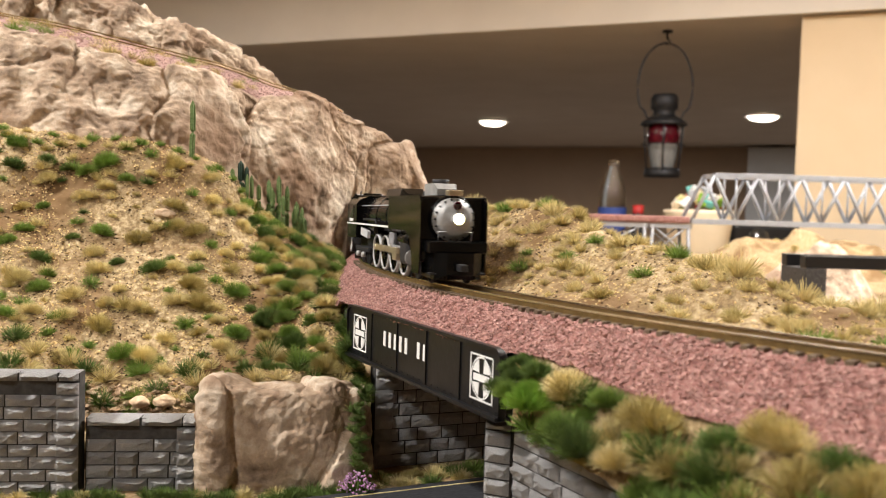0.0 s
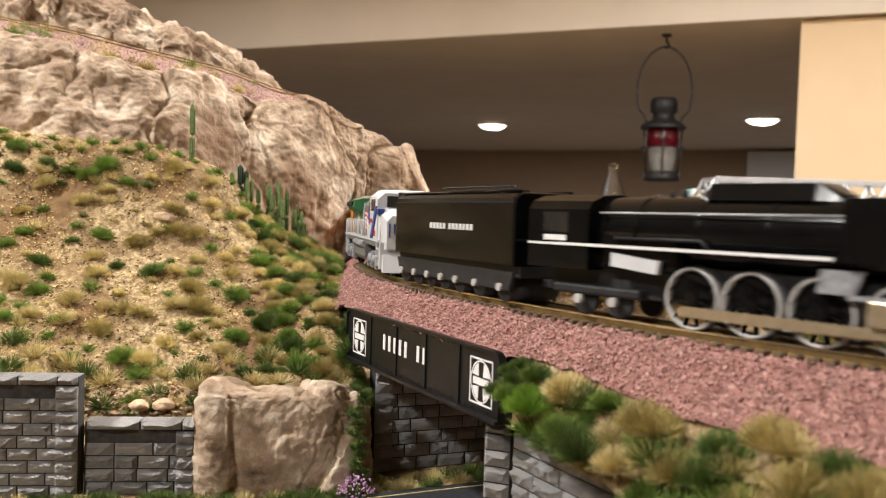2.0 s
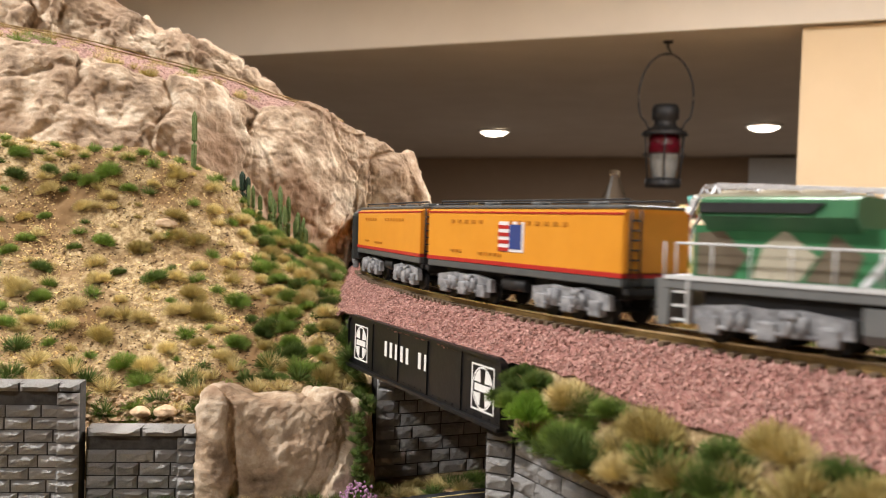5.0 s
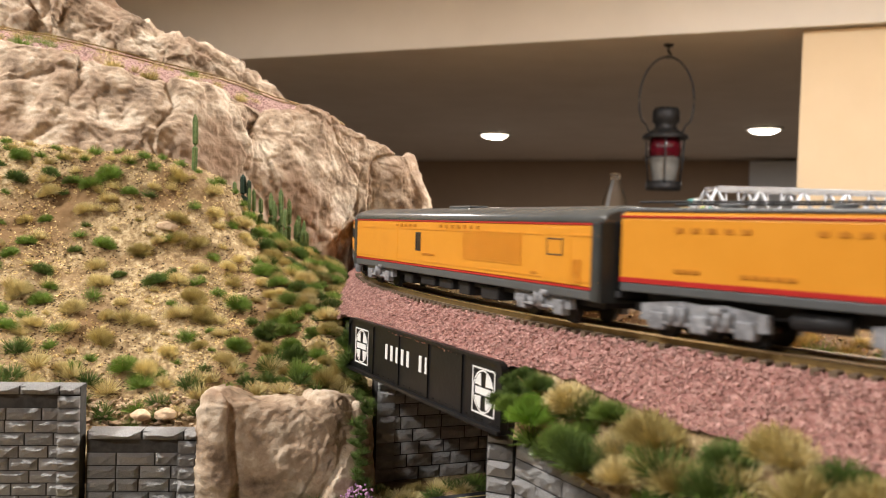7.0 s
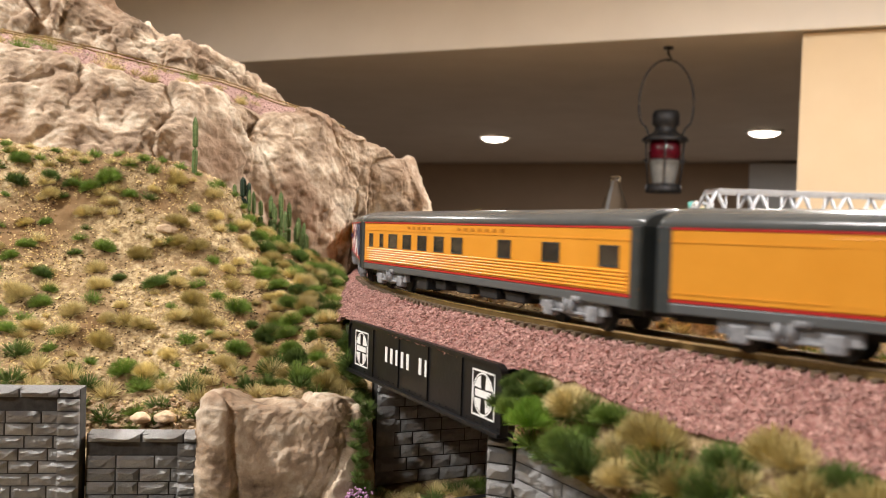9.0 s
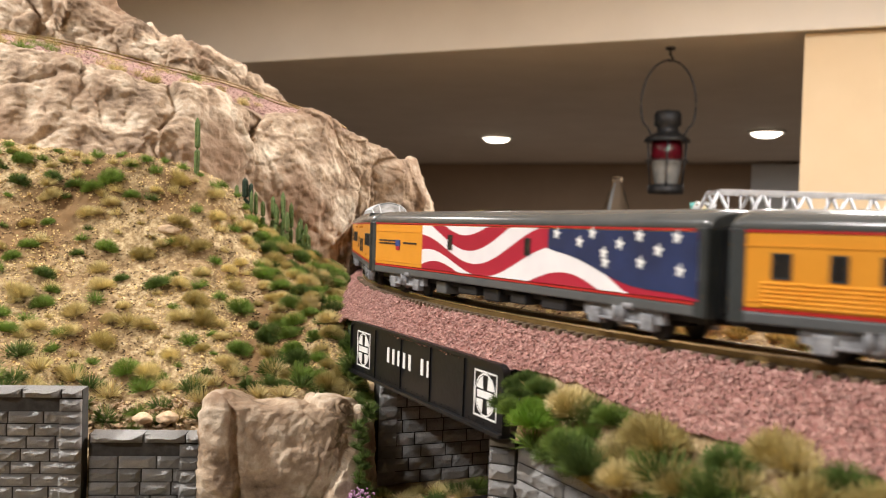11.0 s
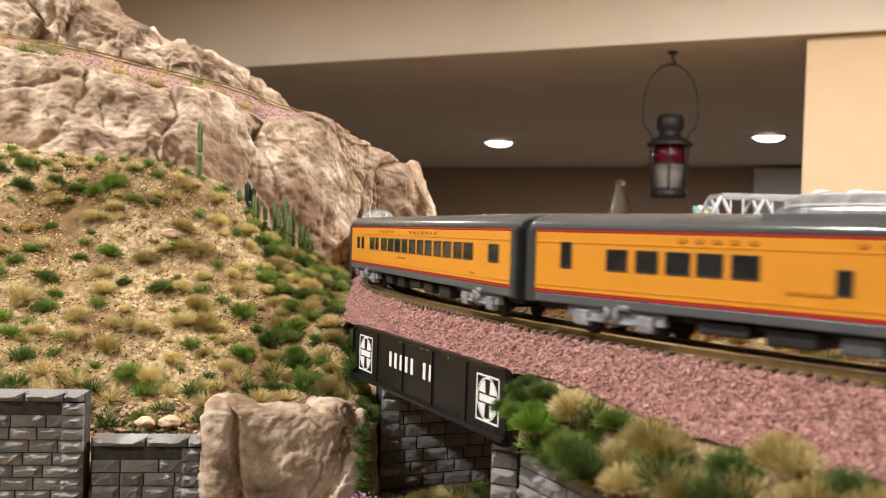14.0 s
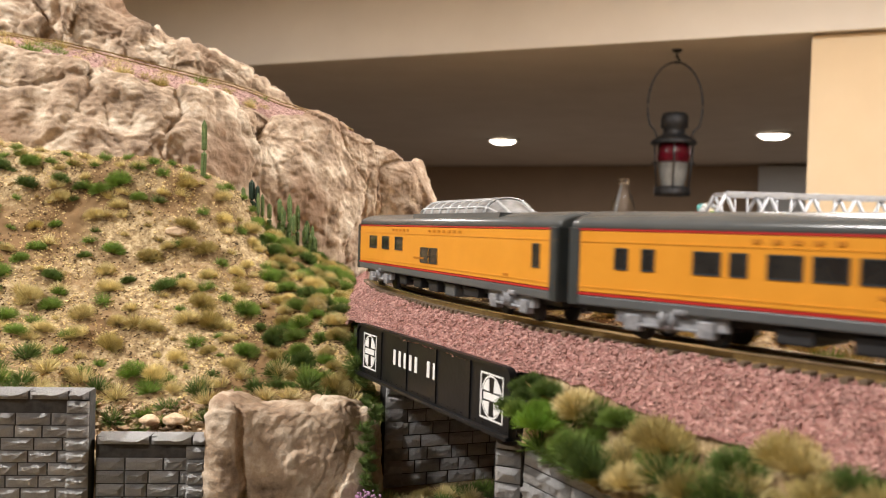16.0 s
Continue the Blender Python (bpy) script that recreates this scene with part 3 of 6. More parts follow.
def tuft(kind_, p, size, tilt=(0, 0), solo=True):
    """A tuft as a thing of its own, or laid into the joined carpet of small ones."""
    m = pose(p[0], p[1], p[2] - 0.0004, tilt[0], tilt[1], rng.uniform(0, 360)) @ Matrix.Diagonal((size, size, size * rng.uniform(0.95, 1.3), 1))
    if not solo:
        CARPET.append((kind_, rng.choice(far_meshes[kind_]), np.array(m)))
        return None
    ob = new("grass_tuft", rng.choice(tuft_meshes[kind_]))
    ob.matrix_world = m
    return tagged(ob, LABELS[kind_], "grass tuft", "grass tufts")


def carpet():
    """Joins the tufts that are too many to count."""
    order = sorted(far_meshes)
    verts = np.concatenate([v @ m[:3, :3].T + m[:3, 3] for _, v, m in CARPET])
    index = np.concatenate([np.full(len(v) // 4, order.index(k), dtype=np.int32) for k, v, _ in CARPET])
    n = len(verts)
    me = bpy.data.meshes.new("grass_tufts")
    me.vertices.add(n)
    me.vertices.foreach_set("co", verts.ravel().astype(np.float32))
    me.loops.add(n)
    me.loops.foreach_set("vertex_index", np.arange(n, dtype=np.int32))
    me.polygons.add(n // 4)
    me.polygons.foreach_set("loop_start", np.arange(0, n, 4, dtype=np.int32))
    for k in order:
        me.materials.append(M[k])
    me.polygons.foreach_set("material_index", index)
    me.update(calc_edges=True)
    tagged(new("small_grass_tufts", me), "small dry and green grass tufts over the land", "grass", "", "stuff")


def scatter(fn, count, u0, u1, v0, v1, kinds, lo, hi, gap, lean=(18, 0), solo=True):
    done = []
    for i in range(count * 12):
        if len(done) >= count:
            break
        u, v = rng.uniform(u0, u1), rng.uniform(v0, v1)
        p = fn(u, v)
        if any((p - q).length < gap for q in done):
            continue
        done.append(p)
        tuft(kinds(u, v), p, rng.uniform(lo, hi), lean, solo)


def hill_kind(u, v):
    right = max(0.0, (u - 0.62) * 0.8)
    k = rng.random()
    if v < 0.40:
        k *= 0.8
    if k < 0.34 + right:
        return "green" if rng.random() < 0.7 else "dark_green"
    return "straw" if k < 0.8 else "olive"


scatter(hill_at, 125, 0.16, 0.97, 0.33, 0.76, hill_kind, 0.62, 1.15, 0.0072)
scatter(hill_at, 190, 0.12, 0.98, 0.33, 0.79, hill_kind, 0.4, 0.95, 0.0052, (18, 0), False)
scatter(hill_at, 85, 0.70, 1.0, 0.28, 0.86, lambda u, v: rng.choice(("green", "green", "dark_green", "olive", "straw")), 0.7, 1.2, 0.0058)
scatter(hill_at, 42, 0.18, 0.72, 0.765, 0.815, lambda u, v: "green" if rng.random() < 0.7 else "straw", 0.45, 0.8, 0.006, (18, 0), False)
scatter(hill_at, 64, 0.25, 0.93, 0.235, 0.34, lambda u, v: rng.choice(("green", "dark_green", "straw", "straw", "dark_green")), 0.8, 1.2, 0.006, (18, 0), False)
scatter(mound_at, 150, 0.22, 0.84, 0.05, 0.48, lambda u, v: "green" if rng.random() < 0.3 else ("straw" if rng.random() < 0.7 else "olive"), 0.55, 0.95, 0.0064, (0, 0), False)
scatter(mound_at, 40, 0.25, 0.75, 0.22, 0.36, lambda u, v: "straw" if rng.random() < 0.85 else "green", 0.6, 1.2, 0.005, (0, 0), False)
scatter(mound_at, 320, 0.18, 0.84, 0.03, 0.50, lambda u, v: "straw", 0.25, 0.6, 0.003, (0, 0), False)
scatter(lambda u, v: cliff_at(u, v) + Vector((0, 0, 0.0004)), 70, 0.06, 0.46, 0.72, 0.93, lambda u, v: rng.choice(("straw", "straw", "olive", "green")), 0.7, 1.4, 0.006, (0, 0), False)

# ---- the bank in front of the track ----


def bank_at(u, v):
    s = 0.202 + 0.30 * u
    o0 = ballast_edge(s) - 0.0012
    wall = 0.0162 + max(0.0, s - 0.200) * 0.21
    o = o0 + (wall + 0.0012 - o0 + 0.05 * min(1.0, max(0.0, (s - 0.245) / 0.05))) * v
    z0 = ballast_height(o0) - 0.0004
    z = z0 + (max(-0.030, z0 - 0.016) - z0) * min(1.0, v * (1 if s < 0.245 else 3.2)) - max(0.0, o - 0.034) * 0.8
    p = beside(s, o, z)
    p.z += 0.0012 * fbm(p, 90, 3) * min(1, v * 6)
    return p


structure("ground_bank", bm_grid(bank_at, span(0, 1, 130), span(0, 1, 40)), "soil", "sandy bank below the ballast thick with tufts", "bank")


def bank_kind(u, v):
    k = rng.random()
    return "straw" if k < 0.26 else "olive" if k < 0.55 else "green" if k < 0.78 else "dark_green"


scatter(bank_at, 34, 0.06, 0.40, 0.35, 0.95, bank_kind, 1.0, 1.5, 0.0075, (8, 0))
scatter(bank_at, 46, 0.02, 0.45, 0.25, 1.0, lambda u, v: rng.choice(("dark_green", "olive", "green", "olive")), 0.8, 1.2, 0.005, (8, 0), False)
# the round clumps along the edge of the ballast
for s_, o_, k_, z_ in ((0.2035, 0.0190, "dark_green", 0.85), (0.2050, 0.0172, "dark_green", 0.8), (0.2045, 0.0230, "dark_green", 0.9), (0.2085, 0.0235, "green", 0.95), (0.2067, 0.0205, "dark_green", 0.85), (0.2109, 0.0185, "dark_green", 0.95), (0.2152, 0.0243, "bright_green", 1.25), (0.2135, 0.0225, "bright_green", 0.9), (0.222, 0.0202, "straw", 1.25), (0.2232, 0.0212, "olive", 1.0), (0.2327, 0.0203, "green", 1.05), (0.2269, 0.0261, "green", 1.2), (0.2300, 0.0270, "dark_green", 1.2), (0.2341, 0.0280, "dark_green", 1.3), (0.2425, 0.0221, "olive", 1.35), (0.2455, 0.0224, "olive", 1.3), (0.2421, 0.0280, "straw", 1.2), (0.2587, 0.0226, "dark_green", 1.3), (0.2588, 0.0265, "dark_green", 1.35), (0.2650, 0.0200, "olive", 1.3), (0.2680, 0.0204, "straw", 1.25), (0.2530, 0.0269, "olive", 1.3), (0.2762, 0.0212, "dark_green", 1.15), (0.2730, 0.0238, "olive", 1.3), (0.2808, 0.0240, "olive", 1.35), (0.288, 0.0215, "straw", 1.2)):
    tuft(k_, beside(s_, o_, ballast_height(o_) - 0.0012), z_ * 0.88)

for i in range(22):
    s_ = rng.uniform(0.24, 0.33)
    o_ = ballast_edge(s_) + rng.uniform(0.004, 0.012)
    tuft(rng.choice(("olive", "straw", "olive", "green", "dark_green")), beside(s_, o_, ballast_height(ballast_edge(s_)) - 0.0014 - max(0, o_ - ballast_edge(s_)) * 1.0), rng.uniform(0.9, 1.4), (8, 0), False)

# ---- low ground, road, walls ----
structure("ground", slab([(-1.28, 0.11), (-0.03, 0.16), (0.065, 0.07), (0.175, -0.06), (1.98, -0.08), (1.98, 1.39), (0.79, 2.01), (0.79, 2.28), (-1.28, 2.28)], -0.10, -0.0645), "soil", "flat sandy ground of the model railway", "ground")
RD, RN = Vector((0.909, 0.416)), Vector((0.416, -0.909))
RO = Vector((-0.028, 0.2495))


def road_pt(a, b, z):
    q = RO + RD * a + RN * b
    return (q.x, q.y, z)


structure("road", slab([road_pt(-0.10, 0, 0)[:2], road_pt(-0.10, 0.046, 0)[:2], road_pt(0.22, 0.046, 0)[:2], road_pt(0.22, 0, 0)[:2]], -0.066, -0.0626), "road", "dark asphalt model road under the bridge", "road")
for b in (0.0035, 0.023, 0.0425):
    tagged(part("road_line", slab([road_pt(-0.10, b, 0)[:2], road_pt(-0.10, b + 0.0005, 0)[:2], road_pt(0.22, b + 0.0005, 0)[:2], road_pt(0.22, b, 0)[:2]], -0.0628, -0.0624), "straw"), "faded yellow line on the dark road", "road line", "", "structure")

brick_meshes = []
for k in range(6):
    b = bmesh.new()
    nx, nz = 7, 5
    vs_ = [[b.verts.new((x - 0.5, -0.15 - 0.35 * (0 if i in (0, nx - 1) or j in (0, nz - 1) else (1.15 if j == 3 else 0.85 if j == 2 else 0.6) * rng.uniform(0.65, 1.2)), z - 0.5 + (0 if j in (0, nz - 1) else rng.uniform(-0.07, 0.07)))) for j, z in enumerate(span(0.03, 0.97, nz))] for i, x in enumerate(span(0.02, 0.98, nx))]
    back = [[b.verts.new((x, 0.5, z)) for z in (-0.5, 0.5)] for x in (-0.5, 0.5)]
    for i in range(nx - 1):
        for j in range(nz - 1):
            b.faces.new((vs_[i][j], vs_[i + 1][j], vs_[i + 1][j + 1], vs_[i][j + 1]))
    b.faces.new([vs_[i][0] for i in range(nx - 1, -1, -1)] + [back[0][0], back[1][0]])
    b.faces.new([vs_[i][nz - 1] for i in range(nx)] + [back[1][1], back[0][1]])
    b.faces.new([vs_[0][j] for j in range(nz)] + [back[0][1], back[0][0]])
    b.faces.new([vs_[nx - 1][j] for j in range(nz - 1, -1, -1)] + [back[1][0], back[1][1]])
    bmesh.ops.recalc_face_normals(b, faces=b.faces[:])
    ob = part("brick", b, "stone")
    brick_meshes.append(ob.data)
    bpy.data.objects.remove(ob)


def stone_wall(name, p0, p1, z0, z1, label, course=0.0036, deep=0.0036, cap=True, quoin=(False, False), band=True):
    """A wall of rough cut stones from p0 to p1, its face on the right-hand side of that way."""
    d = Vector(p1) - Vector(p0)
    L = d.length
    w = thing(name, label, "stone wall", "cut stone walls")
    w.matrix_world = pose(p0[0], p0[1], 0, 0, 0, math.degrees(math.atan2(d.y, d.x)))
    part("core", bm_box(0, L, 0.0004, 0.006, z0, z1 - 0.0002), "mortar", w, "dark mortar core")
    top = z1
    if cap:
        top = z1 - 0.0028
        x = 0.0
        while x < L - 0.0005:
            ln = min(rng.uniform(0.010, 0.016), L - x)
            ob = new("cap_stone", rng.choice(brick_meshes))
            ob.parent = w
            ob.matrix_basis = Matrix.Translation((x + ln / 2, 0.0014, z1 - 0.0013)) @ Matrix.Diagonal((ln - 0.0002, 0.0085, 0.0026, 1))
            x += ln
        if band:
            top -= 0.0036
    n = max(1, int((top - z0) / course))
    for j in range(n):
        z = z0 + (j + 0.5) * (top - z0) / n
        x = 0.0
        while x < L - 0.0004:
            ln = min(rng.uniform(0.0058, 0.0112), L - x)
            if L - x - ln < 0.002:
                ln = L - x
            ob = new("brick", rng.choice(brick_meshes))
            ob.parent = w
            ob.matrix_basis = Matrix.Translation((x + ln / 2, 0.0006, z)) @ Matrix.Diagonal((ln - 0.0002, deep * rng.uniform(0.85, 1.2), (top - z0) / n * 0.96, 1))
            x += ln
    for k, (x0, x1) in enumerate(((0, 0.0062), (L - 0.0062, L))):
        if quoin[k]:
            m = max(1, int((z1 - 0.0028 - z0) / course))
            for j in range(m):
                z = z0 + (j + 0.5) * (z1 - 0.0028 - z0) / m
                ob = new("quoin_stone", rng.choice(brick_meshes))
                ob.parent = w
                ob.matrix_basis = Matrix.Translation(((x0 + x1) / 2, 0.0, z)) @ Matrix.Diagonal((x1 - x0, 0.0046 * rng.uniform(0.95, 1.1), (z1 - 0.0028 - z0) / m * 0.97, 1))
    return w


stone_wall("retaining_wall", (-0.235, 0.2345), (-0.1020, 0.2490), -0.0645, -0.0290, "grey rough cut stone retaining wall with capping stones", quoin=(False, True))
stone_wall("retaining_wall", (-0.1010, 0.2515), (-0.0690, 0.2548), -0.0645, -0.0425, "low grey cut stone retaining wall below rubble", quoin=(False, True))
stone_wall("bridge_abutment", (-0.0185, 0.2820), (0.060, 0.3140), -0.0645, -0.0135, "grey cut stone bridge abutment under the track", course=0.0041, cap=False, quoin=(True, False))
stone_wall("bridge_abutment", (0.0126, 0.2010), (0.0186, 0.1985), -0.0645, -0.0272, "grey cut stone bridge pier beside the road", course=0.0038, band=False)
stone_wall("wing_wall", (0.0190, 0.1978), (0.0420, 0.1530), -0.0645, -0.0285, "brownish grey cut stone wing wall below tufts", course=0.0038, cap=False)
structure("bridge_deck", bm_loft([[beside(s, o, z) for o, z in ((-0.0120, -0.0100), (0.0, -0.0060), (ballast_edge(s) - 0.0012, -0.0135), (ballast_edge(s) - 0.0012, -0.0165), (-0.0120, -0.0165))] for s in span(0.092, 0.204, 30)]), "dark", "dark underside of the model bridge deck", "bridge deck")

# plaster boulder beside the walls
BOULDER = Patch([
    [(-72, 262, -68), (-66, 254, -67), (-50, 255, -67), (-34, 258, -67), (-24, 263, -67), (-19, 274, -67)],
    [(-71, 262, -52), (-66, 252, -52), (-50, 253, -54), (-36, 256, -52), (-26, 261, -52), (-20, 273, -52)],
    [(-70, 262, -36), (-66, 251, -36), (-52, 253, -38), (-38, 256, -38), (-28, 261, -38), (-21, 273, -40)],
    [(-69, 264, -31), (-65, 255, -30), (-52, 257, -32), (-38, 260, -33), (-29, 264, -34), (-23, 274, -37)],
    [(-67, 272, -31), (-64, 268, -30), (-52, 270, -32), (-38, 273, -33), (-30, 275, -34), (-25, 279, -37)]])
tagged(part("boulder", bm_grid(lambda u, v: rocky(BOULDER.at(u, v), BOULDER.normal(u, v), 0.5), span(0, 1, 130), span(0, 1, 100)), "rock"), "large buff plaster boulder between stone wall and bridge", "boulder")

cs, rs = [], []
for i in range(420):
    u, v = rng.uniform(0.42, 0.60), rng.uniform(0.20, 0.30)
    cs.append((hill_at(u, v) + Vector((0, -0.001, 0.0006)))[:])
    rs.append(rng.uniform(0.0009, 0.0024))
for i in range(260):
    u, v = rng.uniform(0.1, 0.42), rng.uniform(0.2, 0.27)
    cs.append((hill_at(u, v) + Vector((0, -0.001, 0.0006)))[:])
    rs.append(rng.uniform(0.0007, 0.0018))
for i in range(160):
    cs.append((rng.uniform(-0.12, 0.0), rng.uniform(0.225, 0.25), -0.064))
    rs.append(rng.uniform(0.0007, 0.0016))
stuff("rubble", cs, rs, "rubble", "pale loose rubble behind the low wall", "rubble")
for x, y, z, r in ((-0.1065, 0.3395, 0.0165, 0.0042), (-0.112, 0.3628, 0.0405, 0.0045), (-0.0905, 0.2665, -0.041, 0.003), (-0.083, 0.267, -0.0408, 0.0032)):
    b = bmesh.new()
    bmesh.ops.create_icosphere(b, subdivisions=3, radius=r)
    for v in b.verts:
        v.co = v.co * (1 + 0.3 * fbm(v.co + Vector((x, y, 0)), 240, 3))
        v.co.z *= 0.6
    tagged(part("stone", b, "rubble"), "pale loose stone on the sandy slope", "stone", "loose stones").location = (x, y, z)

# greenery along wall feet and at the abutment
for i in range(64):
    x = rng.uniform(-0.16, -0.022)
    y = 0.2495 + 0.11 * (x + 0.10) - rng.uniform(0.001, 0.008)
    tuft("dark_green" if rng.random() < 0.75 else "straw", (x, y, -0.0642), rng.uniform(0.5, 0.85), (0, 0), False)
for i in range(16):
    k = i / 15
    tuft("dark_green", (-0.0265 + rng.uniform(-0.003, 0.003), 0.277 + rng.uniform(-0.004, 0.006), -0.060 + 0.046 * k), rng.uniform(0.65, 1.05), (40, -10), False)
for i in range(16):
    tuft("dark_green", (-0.0215 + rng.uniform(-0.0022, 0.0022), 0.2570 + rng.uniform(-0.001, 0.002), -0.062 + 0.030 * i / 15), rng.uniform(0.45, 0.7), (30, 0), False)
for i in range(30):
    a = rng.uniform(0.008, 0.06)
    q = RO + RD * a - RN * rng.uniform(0.004, 0.016)
    tuft(rng.choice(("olive", "olive", "straw", "green", "dark_green")), (q.x, q.y, -0.0645), rng.uniform(0.6, 0.95), (0, 0), False)

bush = thing("flowering_bush", LABELS["purple"], "bush")
bush.location = (-0.0215, 0.2545, -0.0640)
part("leaves", bm_tuft(160, 0.0062, 0.0022, 0.0004, rng), "dark_green", bush)
b = bmesh.new()
for i in range(130):
    d = Vector((rng.gauss(0, 1), rng.gauss(0, 1), abs(rng.gauss(0.3, 1)))).normalized() * rng.uniform(0.0038, 0.006)
    bmesh.ops.create_icosphere(b, subdivisions=1, radius=rng.uniform(0.00025, 0.0005), matrix=Matrix.Translation(d + Vector((0, 0, 0.0012))))
part("blossom", b, "purple", bush)

# ---- cacti ----


def bm_ribbed(points, r, ribs=9):
    """A ribbed cactus limb with a rounded tip."""
    pts = [Vector(p) for p in points]
    n = len(pts)
    secs = []
    for i, p in enumerate(pts):
        d = (pts[min(i + 1, n - 1)] - pts[max(i - 1, 0)]).normalized()
        q = d.to_track_quat("Z", "Y")
        k = i / (n - 1)
        rr = r * (0.85 + 0.15 * min(1, k * 4)) * (math.sqrt(max(0.02, 1 - max(0, (k - 0.86) / 0.14) ** 2)))
        secs.append([p + q @ Vector((rr * (1 + 0.14 * (1 if m % 2 else -1)) * math.cos(math.pi * m / ribs), rr * (1 + 0.14 * (1 if m % 2 else -1)) * math.sin(math.pi * m / ribs), 0)) for m in range(2 * ribs)])
    return bm_loft(secs, smooth=False)


def cactus(at, height, r, arms, material, label):
    c = thing("cactus", label, "cactus", "model cacti")
    c.location = at
    r *= 0.78
    part("stem", bm_ribbed([(0.0003 * math.sin(3 * k), 0, height * k) for k in span(0, 1, 14)], r), material, c)
    for side, z0, reach, rise in arms:
        pts = [(side * reach * math.sin(k * math.pi / 2), 0, z0 + reach * 0.6 * (1 - math.cos(k * math.pi / 2))) for k in span(0, 1, 6)]
        pts += [(side * reach, 0, z0 + reach * 0.6 + rise * k) for k in span(0.15, 1, 8)]
        part("arm", bm_ribbed(pts, r * 0.72), material, c)


G1 = "tall green model saguaro cactus on the slope"
for at, hh, r, arms, mtl, lab in (
        ((-0.1035, 0.3640, 0.0375), 0.0265, 0.0013, (), "cactus", G1),
        ((-0.0900, 0.3790, 0.0260), 0.0110, 0.0010, (), "cactus", "small green model cactus on the slope"),
        ((-0.0875, 0.3840, 0.0225), 0.0180, 0.0016, ((-1, 0.004, 0.0030, 0.006), (1, 0.006, 0.0028, 0.008)), "dark_cactus", "dark green branched model cactus on the slope"),
        ((-0.0805, 0.3890, 0.0165), 0.0140, 0.0012, (), "cactus", G1),
        ((-0.0765, 0.3920, 0.0120), 0.0210, 0.0012, ((1, 0.008, 0.0024, 0.006),), "cactus", "green model saguaro with one arm"),
        ((-0.0725, 0.3945, 0.0090), 0.0260, 0.0013, ((-1, 0.010, 0.0026, 0.008),), "cactus", "green model saguaro with one arm"),
        ((-0.0690, 0.3965, 0.0065), 0.0240, 0.0012, (), "cactus", G1),
        ((-0.0650, 0.3990, 0.0035), 0.0200, 0.0013, ((1, 0.007, 0.0024, 0.007),), "cactus", "green model saguaro with one arm"),
        ((-0.0615, 0.4010, 0.0010), 0.0150, 0.0012, (), "cactus", G1)):
    cactus(at, hh, r, arms, mtl, lab)
for i in range(9):
    k = rng.random()
    cactus((-0.083 + 0.026 * k + rng.uniform(-0.002, 0.002), 0.384 + 0.020 * k + rng.uniform(-0.006, -0.001), 0.0155 - 0.0165 * k), rng.uniform(0.010, 0.022), rng.uniform(0.0008, 0.0011), ((rng.choice((-1, 1)), 0.006, 0.0022, 0.005),) if i % 3 == 0 else (), "cactus", "slim green model cactus in a clump on the slope")

# ---- upper line ----


def upper_line(u, v):
    p = CLIFF.at(0.06 + 0.62 * u, 0.70 + 0.30 * v)
    return p + Vector((0, 0, 0.0034 * min(1.0, v * 4) - 0.0006 + 0.0005 * fbm(p, 700, 2)))


structure("upper_ballast", bm_grid(upper_line, span(0, 1, 260), span(0, 1, 24)), "upper_ballast", "pale pink ballast of the upper line above the cliff", "ballast")
cs, rs = [], []
for i in range(9000):
    p = upper_line(rng.random(), rng.random() * 0.9)
    cs.append(p[:])
    rs.append(rng.uniform(0.0006, 0.0011))
stuff("upper_ballast_stones", cs, rs, "upper_stone", "loose pale pink ballast stones on the upper line", "ballast")
upper_track = thing("railway_track", "dark model rails of the upper line above the cliff", "railway track", "", "structure")
for v in (0.72, 0.93):
    part("rail", bm_tube([upper_line(u, v) + Vector((0, 0, 0.0010)) for u in span(0, 1, 60)], 0.0004, 6), "rail", upper_track)

# ---- the lettered girder ----
GA, GB = Vector((-0.0268, 0.2750)), Vector((0.0157, 0.1900))
GL = (GB - GA).length
GH = 0.0154
girder = thing("plate_girder", "black plate girder bridge side with white lettering blocks", "bridge girder")
girder.matrix_world = pose(GA.x, GA.y, -0.0251, 0, 0, math.degrees(math.atan2((GB - GA).y, (GB - GA).x)))
b = bmesh.new()
prof = [(0, 0), (GL, 0), (GL, GH - 0.0026)] + [(GL - 0.0026 + 0.0026 * math.cos(a), GH - 0.0026 + 0.0026 * math.sin(a)) for a in span(0.2, 1.57, 6)] + [(0.0026 - 0.0026 * math.sin(a), GH - 0.0026 + 0.0026 * math.cos(a)) for a in span(0.0, 1.57, 7)]
fr = [b.verts.new((x, -0.0004, z)) for x, z in prof]
bk = [b.verts.new((x, 0.0010, z)) for x, z in prof]
b.faces.new(fr)
b.faces.new(bk[::-1])
for i in range(len(prof)):
    j = (i + 1) % len(prof)
    b.faces.new((fr[i], bk[i], bk[j], fr[j]))
bmesh.ops.recalc_face_normals(b, faces=b.faces[:])
part("plate", b, "black", girder)
rim = [(0.0003, 0, 0.0002)] + [(x, 0, z) for x, z in reversed(prof[2:])] + [(GL, 0, 0.0002)]
part("flange", bm_loft([[Vector((p[0], dy, p[2] + dz)) for dy, dz in ((-0.0011, -0.0004), (-0.0011, 0.0004), (0.0006, 0.0004), (0.0006, -0.0004))] for p in rim]), "black", girder)
part("bottom_flange", bm_box(0, GL, -0.0019, 0.0018, -0.0004, 0.0005, 0.0001), "black", girder)
for x in span(GL * 0.205, GL * 0.795, 4):
    part("stiffener", bm_box(x - 0.00025, x + 0.00025, -0.0008, -0.0003, 0.0006, GH - 0.0006), "black", girder)
